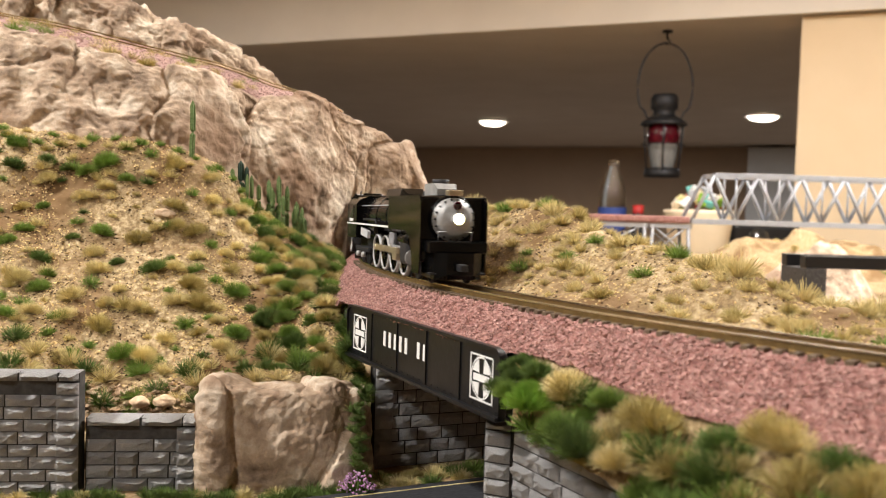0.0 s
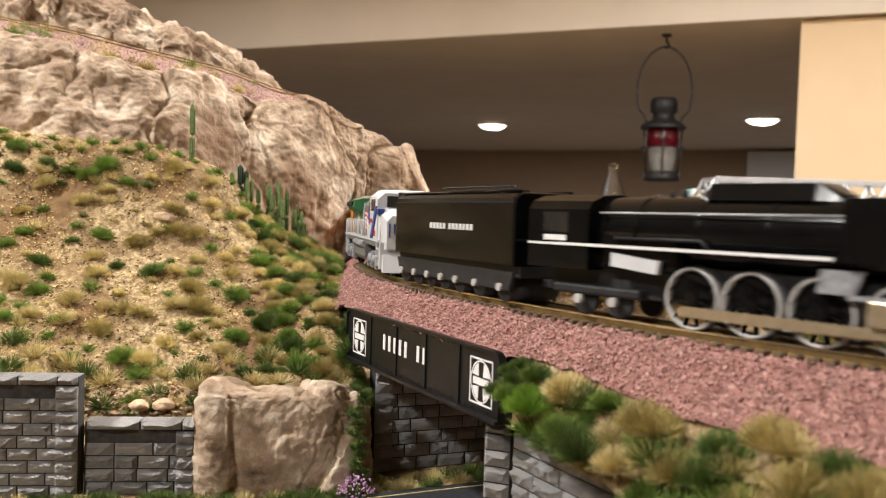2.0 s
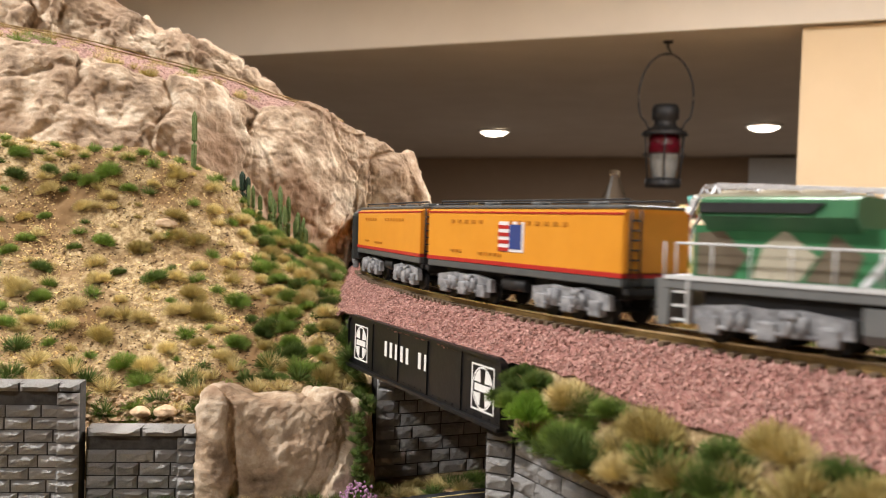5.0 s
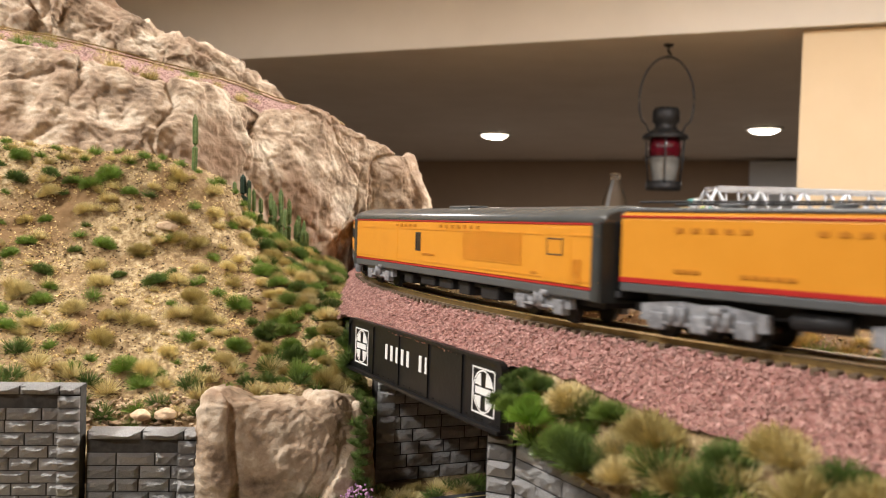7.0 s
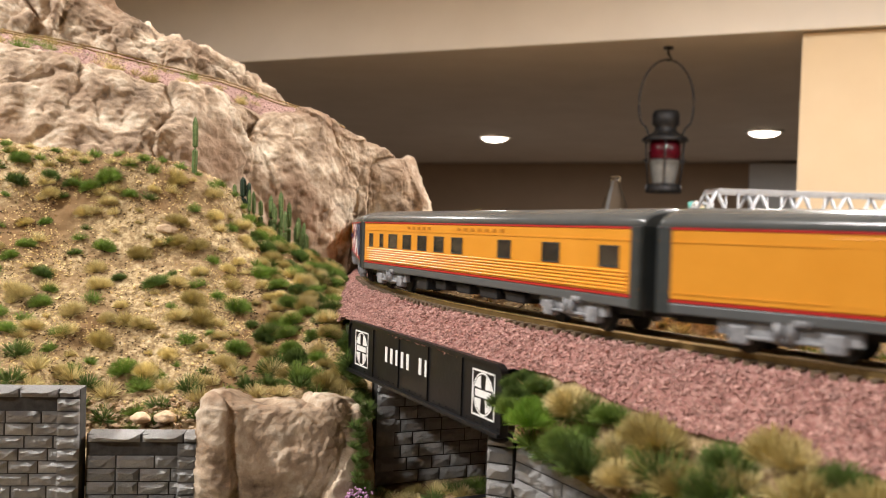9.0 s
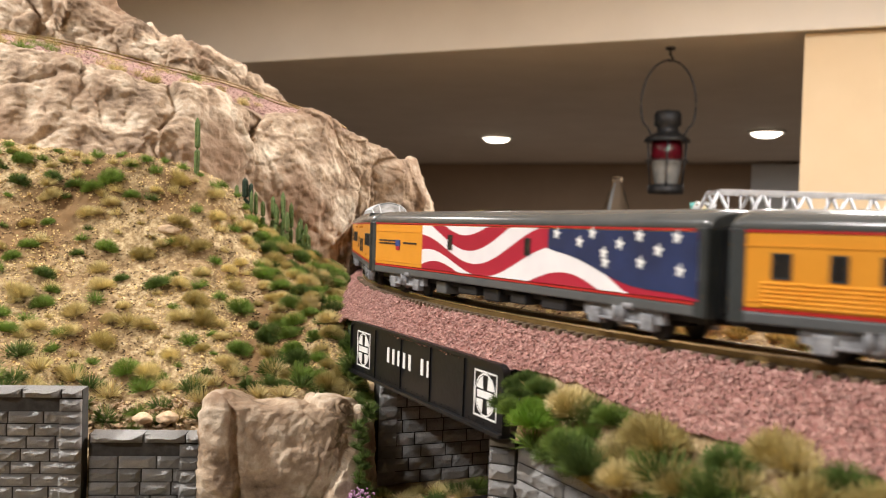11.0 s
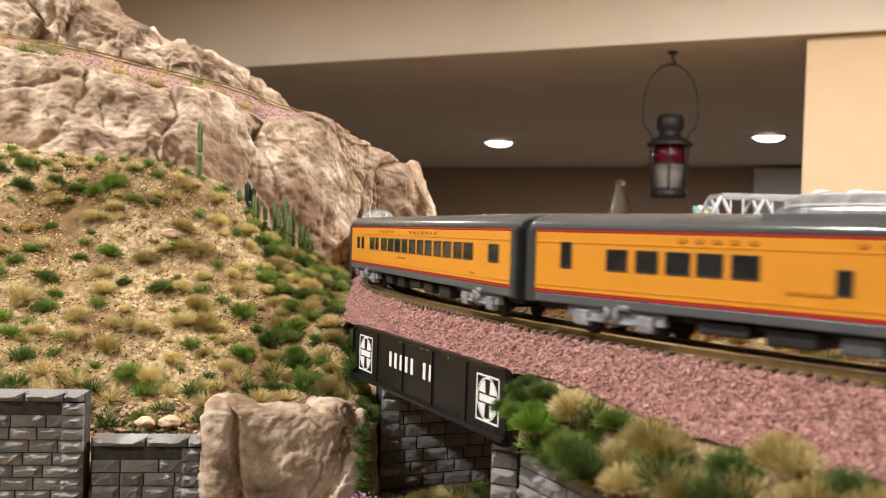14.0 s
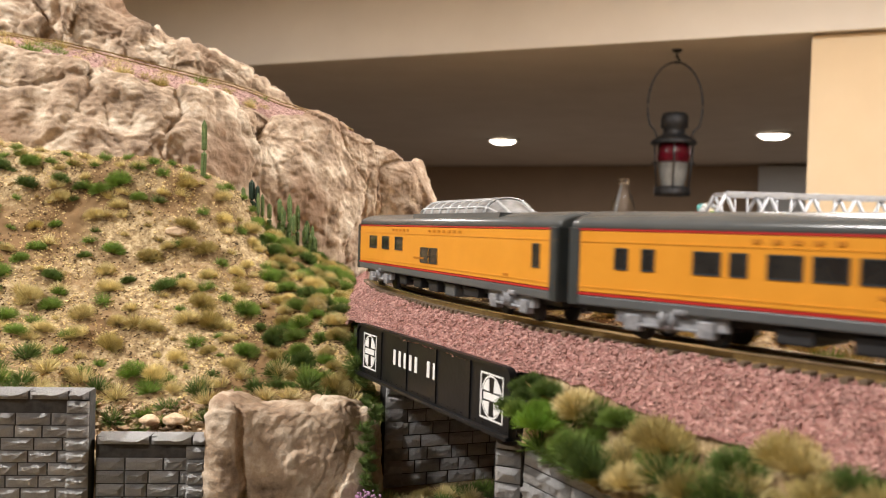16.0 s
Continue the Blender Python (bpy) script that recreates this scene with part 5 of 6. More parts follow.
def sleeper_extra(t):
    for i in range(6):
        z = 0.0090 + 0.00075 * i
        part("corrugation", bm_box(-0.070, 0.072, -HW - 0.0003, HW + 0.0003, z, z + 0.0004, 0.0001, segs=1), "bright_yellow", t, "raised fluted strip")


def power_extra(t):
    for i in range(13):
        z = 0.0118 + 0.00062 * i
        part("louvre", bm_box(0.0135, 0.0455, -HW - 0.0002, HW + 0.0002, z, z + 0.0003), "yellow", t)
    for i in range(12):
        part("louvre", bm_box(0.0675, 0.0710, -HW - 0.0002, HW + 0.0002, 0.0090 + 0.00045 * i, 0.0092 + 0.00045 * i), "yellow", t)
    part("roof_vent", bm_box(-0.010, 0.004, -0.003, 0.003, 0.0255, 0.0264, 0.0004), "roof_grey", t)


def star(cx, cz, r, y):
    b = bmesh.new()
    c = b.verts.new((cx, y, cz))
    vs2 = [b.verts.new((cx + (r if k % 2 == 0 else r * 0.42) * math.sin(k * math.pi / 5 + 0.15), y, cz + (r if k % 2 == 0 else r * 0.42) * math.cos(k * math.pi / 5 + 0.15))) for k in range(10)]
    for k in range(10):
        b.faces.new((c, vs2[k], vs2[(k + 1) % 10]))
    return b


def flag_extra(t):
    y = -HW - 0.00032
    x0, x1, z0, z1 = -0.038, 0.0745, 0.0087, 0.0213

    def edge(k, x):
        u = (x - x0) / (x1 - x0)
        z = z0 + (z1 - z0) * (k / 2.7 - 0.45) + 0.0042 * math.sin(10.5 * u + 0.35 * k + 0.6) + 0.0026 * math.sin(4.6 * u - 0.5 * k) - 0.003 * u
        return min(max(z, z0), z1)
    for k in range(-1, 7):
        part("flag_stripe", bm_grid(lambda u, v: Vector((x0 + (x1 - x0) * u, y, edge(k, x0 + (x1 - x0) * u) * (1 - v) + edge(k + 1, x0 + (x1 - x0) * u) * v)), span(0, 1, 60), (0, 1)), "flag_white" if k % 2 else "flag_red", t, "waving flag stripe")

    def canton(u, v):
        x = 0.027 + (x1 - 0.027) * u
        lo = min(z1, max(z0, 0.0168 - 0.0085 * u ** 0.8 + 0.0008 * math.sin(8 * u)))
        return Vector((x, y - 0.00012, lo * (1 - v) + z1 * v))
    part("flag_canton", bm_grid(canton, span(0, 1, 30), span(0, 1, 4)), "flag_blue", t, "dark blue field of the flag")
    for sx, sz in ((0.0305, 0.0202), (0.039, 0.0186), (0.0435, 0.0205), (0.0475, 0.0165), (0.0525, 0.0185), (0.0585, 0.0203), (0.0590, 0.0150), (0.0640, 0.0176), (0.0690, 0.0202), (0.0700, 0.0140), (0.0480, 0.0146)):
        part("star", star(sx, sz, 0.0016, y - 0.00022), "white", t)
    for wx in (-0.0215, 0.0175):
        pane(t, wx, wx + 0.0020, 0.0150, 0.0186, False, HW + 0.0003, "dark")
    bars(t, -0.070, 0.0160, 4, 0.0026, 0.0005, 0.0006, "dark", HW + 0.0001)
    bars(t, -0.070, 0.0151, 4, 0.0026, 0.0005, 0.0006, "dark", HW + 0.0001)
    bars(t, -0.0515, 0.0155, 3, 0.0026, 0.0005, 0.0006, "dark", HW + 0.0001)
    part("emblem", bm_box(-0.0572, -0.0540, -HW - 0.0003, -HW, 0.0146, 0.0166, 0.0001, segs=1), "blue", t, "small blue and red shield")
    part("emblem", bm_box(-0.0569, -0.0543, -HW - 0.0003, -HW, 0.0134, 0.0146, 0.0001, segs=1), "flag_red", t)


M["roof_grey"] = mat("roof_grey", [(0.075, 0.08, 0.08), (0.10, 0.105, 0.105)], 90, 0.22, 0.03, 300, spec=0.5)
M["end_grey"] = mat("end_grey", [(0.025, 0.030, 0.030), (0.04, 0.045, 0.045)], 200, 0.5)
M["faded_print"] = mat("faded_print", [(0.42, 0.15, 0.01), (0.50, 0.19, 0.015)], 900, 0.5)
M["bright_yellow"] = mat("fluted_yellow", [(0.84, 0.36, 0.03), (0.88, 0.42, 0.06)], 90, 0.30)
M["diesel_grey"] = mat("diesel_grey", [(0.13, 0.135, 0.135), (0.17, 0.175, 0.175)], 140, 0.45, 0.2, 500)
M["camo_brown"] = mat("camouflage_brown", [(0.10, 0.075, 0.05), (0.16, 0.13, 0.09)], 140, 0.5)
M["camo_tan"] = mat("camouflage_tan", [(0.36, 0.32, 0.24), (0.46, 0.42, 0.33)], 140, 0.5)
M["smoke_grey"] = mat("smokebox_grey", [(0.26, 0.26, 0.255), (0.40, 0.40, 0.39)], 260, 0.45, 0.3, 800, metal=0.2)
M["loco_black"] = mat("locomotive_black", [(0.0025, 0.0025, 0.0025), (0.006, 0.006, 0.006)], 150, 0.14, 0.03, 500, spec=0.22)
M["dome_glass"] = mat("dome_glass", [(0.10, 0.10, 0.10), (0.42, 0.42, 0.42)], 210, 0.10, spec=0.7)

# passenger cars, front to back
WZ = (0.0139, 0.0178)
passenger_car("glossy yellow power car with louvre panel and grey roof", 0.4705, 0.6250, [(-0.0190, -0.0158, 0.0130, 0.0180), (0.0575, 0.0635, 0.0150, 0.0182)], [(-0.046, -0.0345), (0.0553, 0.0668)], power_extra, "power_car")
passenger_car("glossy yellow sleeping car with fluted lower sides", 0.6262, 0.7770, [(-0.068, -0.0652, *WZ), (-0.0585, -0.0562, *WZ), (-0.0508, -0.0445, *WZ), (-0.0392, -0.0335, *WZ), (-0.0280, -0.0222, *WZ), (-0.0164, -0.0108, *WZ), (-0.0052, 0.0008, *WZ), (0.0207, 0.0265, *WZ), (0.0412, 0.0478, *WZ), (0.0630, 0.0690, *WZ)], (), sleeper_extra)
passenger_car("yellow car with a large waving flag on its side", 0.7785, 0.9300, [], (), flag_extra)
passenger_car("glossy yellow dome car with glazed roof dome", 0.9308, 1.0825, [(-0.0655, -0.0630, 0.0139, 0.0190), (-0.0530, -0.0482, *WZ), (-0.0456, -0.0408, *WZ), (-0.0385, -0.0335, *WZ), (-0.0316, -0.0265, *WZ), (-0.0243, -0.0193, *WZ), (-0.0050, -0.0028, 0.0122, 0.0160), (0.0085, 0.0143, 0.0108, 0.0154), (0.0210, 0.0268, 0.0108, 0.0154), (0.0430, 0.0480, *WZ), (0.0508, 0.0560, *WZ), (0.0582, 0.0635, *WZ), (0.0660, 0.0712, *WZ)], (), dome, "dome_car")
COACH = [(-0.0655, -0.0628), (-0.0590, -0.0565), (-0.0475, -0.0423), (-0.0400, -0.0370), (-0.0328, -0.0268), (-0.0247, -0.0190), (-0.0169, -0.0113), (-0.0091, -0.0040), (-0.0014, 0.0040), (0.0066, 0.0114), (0.0140, 0.0192), (0.0219, 0.0272), (0.0296, 0.0352), (0.0379, 0.0432), (0.0452, 0.0512), (0.0620, 0.0676)]
passenger_car("glossy yellow coach with a long row of windows", 1.0832, 1.2378, [(a, b, *WZ) for a, b in COACH])
passenger_car("glossy yellow dome lounge car with glazed roof dome", 1.2390, 1.3910, [(-0.0610, -0.0530, *WZ), (-0.0465, -0.0395, *WZ), (-0.0325, -0.0255, *WZ), (-0.0080, -0.0020, 0.0108, 0.0150), (-0.0005, 0.0055, 0.0108, 0.0150), (0.0655, 0.0685, 0.0130, 0.0180)], (), dome, "dome_car")


def water_tender(o0, o1, shield):
    t = vehicle("water_tender", "glossy yellow water tender with red stripe" + (" and flag shield" if shield else ""), "water tender", o0, o1)
    e = 0.0408
    sec = [(-0.0092, 0.0112), (-0.0092, 0.0228), (-0.0089, 0.0238), (-0.0078, 0.0244), (0.0078, 0.0244), (0.0089, 0.0238), (0.0092, 0.0228), (0.0092, 0.0112)]
    part("tank", bm_loft([[(x, y * k, z) for y, z in sec] for x, k in ((-e, 0.985), (-e + 0.0006, 1), (e - 0.0006, 1), (e, 0.985))]), "yellow", t, "glossy yellow riveted tank")
    part("sill", bm_box(-e, e, -0.0092, 0.0092, 0.0084, 0.0103, 0.0003), "grey", t)
    part("stripe", bm_box(-e, e, -0.00935, 0.00935, 0.0103, 0.0113), "red", t, "red stripe")
    part("stripe", bm_box(-e, e, -0.00935, 0.00935, 0.0232, 0.0236), "red", t)
    part("deck", bm_box(-e + 0.0005, e - 0.0005, -0.0084, 0.0084, 0.0243, 0.0252, 0.0003), "grey", t)
    for x in (-0.022, 0.0, 0.022):
        part("hatch", bm_cyl(0.0022, 0.0012, Matrix.Translation((x, 0, 0.0257)), 16, bevel=0.0003), "grey", t)
    for y in (-0.006, 0.006):
        part("roof_rail", bm_tube([(-e + 0.002, y, 0.0252), (-e + 0.002, y, 0.0264), (e - 0.002, y, 0.0264), (e - 0.002, y, 0.0252)], 0.00025, 6), "dark", t)
    for s in (-1, 1):
        coupler(t, s * e, s)
        part("end_platform", bm_box(min(s * e, s * (e + 0.0016)), max(s * e, s * (e + 0.0016)), -0.0088, 0.0088, 0.0070, 0.0082), "dark", t)
        for y in (-0.0078, -0.0052):
            part("ladder_rail", bm_tube([(s * (e + 0.0008), y, 0.008), (s * (e + 0.0008), y, 0.0246)], 0.00022, 6), "dark", t)
        for k in range(7):
            part("ladder_rung", bm_tube([(s * (e + 0.0008), -0.0078, 0.010 + 0.002 * k), (s * (e + 0.0008), -0.0052, 0.010 + 0.002 * k)], 0.0002, 5), "dark", t)
        part("end_wall", bm_box(min(s * e, s * (e + 0.0004)), max(s * e, s * (e + 0.0004)), -0.0084, 0.0084, 0.0115, 0.0236), "end_yellow", t)
    part("underframe", bm_box(-e + 0.004, e - 0.004, -0.005, 0.005, 0.0055, 0.0085), "dark", t)
    part("air_tank", bm_cyl(0.0018, 0.010, pose(0, -0.006, 0.006, 0, 90), 14), "dark", t)
    for x in (-0.0225, 0.0225):
        truck(t, x, 3, 0.0095)
    if shield:
        part("shield", bm_box(-0.0045, 0.0062, -0.0094, -0.0090, 0.0138, 0.0212, 0.0002), "flag_white", t)
        for k in range(4):
            part("shield_stripe", bm_box(-0.0045, 0.0002, -0.0095, -0.0092, 0.0140 + 0.0018 * k, 0.0149 + 0.0018 * k), "red", t)
        part("shield_field", bm_box(0.0004, 0.0054, -0.0095, -0.0092, 0.0146, 0.0205), "blue", t)
    bars(t, -0.028, 0.0205, 5, 0.0017, 0.0009, 0.0018, "faded_print", 0.0093)
    bars(t, 0.000, 0.0205, 7, 0.0017, 0.0009, 0.0018, "faded_print", 0.0093)
    bars(t, -0.028, 0.0128, 3, 0.0016, 0.0007, 0.0004, "faded_print", 0.0093)
    bars(t, -0.014, 0.0126, 5, 0.0016, 0.0007, 0.0006, "faded_print", 0.0093)


M["end_yellow"] = mat("end_yellow", [(0.60, 0.24, 0.02), (0.72, 0.29, 0.03)], 90, 0.45)
water_tender(0.3008, 0.3860, True)
water_tender(0.3867, 0.4719, False)


def wedge(pts, y0, y1, bm=None):
    """A plate with the outline pts (x, z) between y0 and y1."""
    b = bmesh.new()
    fa = [b.verts.new((x, y0, z)) for x, z in pts]
    fb = [b.verts.new((x, y1, z)) for x, z in pts]
    b.faces.new(fa[::-1])
    b.faces.new(fb)
    for i in range(len(pts)):
        j = (i + 1) % len(pts)
        b.faces.new((fa[i], fa[j], fb[j], fb[i]))
    bmesh.ops.recalc_face_normals(b, faces=b.faces[:])
    return merge(b, bm)


def diesel(o0, o1):
    t = vehicle("diesel_locomotive", "grey, white and green diesel locomotive with flag", "locomotive", o0, o1)
    part("frame", bm_box(-0.0625, 0.0560, -0.0090, 0.0090, 0.0094, 0.0112, 0.0002), "diesel_grey", t)
    part("walkway_edge", bm_box(-0.0625, 0.0560, -0.0093, 0.0093, 0.0112, 0.0119), "light_grey", t, "pale walkway edge")
    part("hood", bm_loft([[(x, y, z) for y, z in ((-0.0056, 0.0119), (-0.0056, 0.0238), (-0.0042, 0.0256), (0.0042, 0.0256), (0.0056, 0.0238), (0.0056, 0.0119))] for x in (-0.020, 0.031)]), "diesel_grey", t)
    part("blower_housing", bm_box(0.0120, 0.0310, -0.0074, 0.0074, 0.0205, 0.0262, 0.0005), "diesel_grey", t)
    part("housing_grille", bm_box(0.0155, 0.0265, -0.0077, 0.0077, 0.0216, 0.0248, 0.0002), "dark", t)
    part("rear_hood", bm_loft([[(x, y, z) for y, z in ((-0.0056, 0.0119), (-0.0056, 0.0215), (0.0056, 0.0215), (0.0056, 0.0119))] for x in (-0.0585, -0.020)]), "camo_green", t, "green camouflage rear hood")
    part("camouflage_patch", wedge([(-0.0575, 0.0122), (-0.050, 0.0122), (-0.047, 0.016), (-0.052, 0.0205), (-0.0575, 0.020)], -0.0058, -0.0054), "camo_brown", t)
    part("camouflage_patch", wedge([(-0.046, 0.0122), (-0.037, 0.0122), (-0.034, 0.0165), (-0.040, 0.021), (-0.044, 0.018)], -0.0058, -0.0054), "camo_tan", t)
    part("camouflage_patch", wedge([(-0.036, 0.0122), (-0.028, 0.0122), (-0.026, 0.017), (-0.031, 0.0205)], -0.0058, -0.0054), "camo_brown", t)
    rad = [(-0.0055, 0.0205), (-0.0092, 0.0232), (-0.0088, 0.0262), (-0.006, 0.0268), (0.006, 0.0268), (0.0088, 0.0262), (0.0092, 0.0232), (0.0055, 0.0205)]
    part("radiator", bm_loft([[(x, y, z) for y, z in rad] for x in (-0.0555, -0.0262)]), "camo_green", t, "flared green radiator housing")
    part("radiator_grille", wedge([(-0.0555, 0.0238), (-0.0335, 0.0238), (-0.0315, 0.0256), (-0.0555, 0.0256)], -0.0096, -0.0088), "dark", t)
    part("radiator_top", bm_box(-0.0575, -0.028, -0.006, 0.006, 0.0267, 0.0273), "camo_tan", t)
    for x in (-0.052, -0.044, -0.036):
        part("fan", bm_cyl(0.0036, 0.0010, Matrix.Translation((x, 0, 0.0276)), 20, bevel=0.0002), "camo_tan", t)
    part("exhaust", bm_box(-0.008, -0.002, -0.0015, 0.0015, 0.0255, 0.0268), "dark", t)
    # stripes and flag on the hood
    part("white_band", wedge([(-0.0265, 0.0120), (-0.0250, 0.0120), (-0.0150, 0.0250), (-0.0165, 0.0250)], -0.0060, -0.0055), "light_grey", t)
    x0, x1 = -0.0130, 0.0085
    for k in range(9):
        part("flag_stripe", bm_grid(lambda u, v: Vector((x0 + (x1 - x0) * u, -0.0060, 0.0135 + 0.00092 * (k + v) + 0.0005 * math.sin(9 * u))), span(0, 1, 16), (0, 1)), "red" if k % 2 == 0 else "flag_white", t)
    part("flag_canton", bm_grid(lambda u, v: Vector((-0.0005 + 0.0098 * u, -0.0062, 0.0172 + 0.0056 * v + 0.0005 * math.sin(5 + 4 * u))), span(0, 1, 8), (0, 1)), "blue", t)
    part("red_band", wedge([(0.0135, 0.0121), (0.0175, 0.0121), (0.0315, 0.0258), (0.0268, 0.0258)], -0.0079, -0.0055), "red", t, "slanting red band")
    part("hood_front", wedge([(0.0180, 0.0120), (0.0330, 0.0120), (0.0330, 0.0262), (0.0318, 0.0262)], -0.0078, 0.0078), "light_grey", t)
    cab = part("cab", bm_loft([[(x, -0.0092, 0.0119), (x, 0.0092, 0.0119), (x, 0.0092, zt - 0.0022), (x, 0.0066, zt), (x, -0.0066, zt), (x, -0.0092, zt - 0.0022)] for x, zt in ((0.0322, 0.0284), (0.0335, 0.0288), (0.0500, 0.0288), (0.0525, 0.0276))]), "light_grey", t, "white painted cab")
    for a, b in ((0.0355, 0.0405), (0.0418, 0.0468)):
        for sy in (-1, 1):
            c, d = sorted((sy * 0.0090, sy * 0.0094))
            part("side_window", bm_box(a, b, c, d, 0.0215, 0.0256, 0.0003), "window", cab)
    part("cab_lower", bm_box(0.0250, 0.0500, -0.0091, 0.0091, 0.0120, 0.0165, 0.0003), "light_grey", t)
    part("nose", bm_loft([[(x, -w, 0.0090), (x, w, 0.0090), (x, w, zt - 0.002), (x, w * 0.75, zt), (x, -w * 0.75, zt), (x, -w, zt - 0.002)] for x, zt, w in ((0.0522, 0.0226, 0.0088), (0.0575, 0.0220, 0.0080), (0.0605, 0.0200, 0.0068))]), "light_grey", t)
    for y in (-0.0060, 0.0012):
        part("windscreen", bm_loft([[(x, y, z), (x, y + 0.0048, z), (x + 0.0008, y + 0.0048, z), (x + 0.0008, y, z)] for x, z in ((0.0524, 0.0230), (0.0521, 0.0266))]), "window", t)
    part("blue_band", wedge([(0.0360, 0.0121), (0.0415, 0.0121), (0.0520, 0.0212), (0.0520, 0.0232), (0.0490, 0.0232)], -0.0096, -0.0088), "blue", t, "slanting dark blue band")
    part("blue_band", wedge([(0.0490, 0.0205), (0.0560, 0.0205), (0.0560, 0.0222), (0.0490, 0.0222)], -0.0093, -0.0070), "blue", t)
    for k in range(5):
        part("nose_stripe", bm_box(0.0585, 0.0608, -0.0062 + 0.0016 * k, -0.0058 + 0.0016 * k, 0.013 + 0.001 * k, 0.0175), "blue", t)
    bars(t, 0.0340, 0.0175, 4, 0.0011, 0.0014, 0.0003, "red", 0.0093)
    bars(t, 0.0440, 0.0130, 2, 0.0016, 0.0020, 0.0006, "red", 0.0093)
    part("headlight", bm_box(0.0523, 0.0533, -0.0022, 0.0022, 0.0266, 0.0280, 0.0003), "dark", t)
    part("underframe", bm_box(-0.0550, 0.0520, -0.0070, 0.0070, 0.0062, 0.0094, 0.0003), "dark", t)
    part("fuel_tank", bm_loft([[(x, y, z) for y, z in ((-0.0080, 0.0030), (-0.0090, 0.0045), (-0.0090, 0.0088), (0.0090, 0.0088), (0.0090, 0.0045), (0.0080, 0.0030), (0.005, 0.0024), (-0.005, 0.0024))] for x in (-0.0245, 0.0180)]), "diesel_grey", t)
    part("air_tank", bm_cyl(0.0014, 0.036, pose(-0.002, -0.0088, 0.0090, 0, 90), 14), "truck_grey", t)
    for x in (-0.0415, 0.0375):
        truck(t, x, 3, 0.0112)
    for s, x in ((-1, -0.0628), (1, 0.0575)):
        part("pilot", wedge([(x - 0.0012, 0.0025), (x + 0.0012, 0.0025), (x + 0.0016, 0.0112), (x - 0.0016, 0.0112)], -0.0088, 0.0088), "light_grey" if s > 0 else "diesel_grey", t)
        coupler(t, x, s)
        for y in (-0.0086, 0.0086):
            for k in range(3):
                part("step", bm_box(x - s * 0.0038 - 0.0014, x - s * 0.0038 + 0.0014, y - 0.0006, y + 0.0006, 0.0035 + 0.0026 * k, 0.0039 + 0.0026 * k), "light_grey", t)
            part("step_side", bm_box(x - s * 0.0056 - 0.0002, x - s * 0.0056 + 0.0002, y - 0.0007, y + 0.0007, 0.003, 0.0114), "light_grey", t)
            part("grab_rail", bm_tube([(x, y, 0.0112), (x, y, 0.0182)], 0.00022, 6), "light_grey", t)
    part("plow", wedge([(0.0575, 0.0014), (0.0622, 0.0014), (0.0600, 0.0072), (0.0575, 0.0072)], -0.0080, 0.0080), "light_grey", t)
    for sy in (-1, 1):
        rail = part("handrail", bm_tube([(-0.0600, sy * 0.0090, 0.0180), (0.0240, sy * 0.0090, 0.0180)], 0.00026, 6), "light_grey", t)
        for x in span(-0.0600, 0.0240, 12):
            part("stanchion", bm_tube([(x, sy * 0.0090, 0.0115), (x, sy * 0.0090, 0.0180)], 0.00022, 6), "light_grey", rail)


diesel(0.1719, 0.2953)
stretch(RIDERS[-1][0], 0.956)


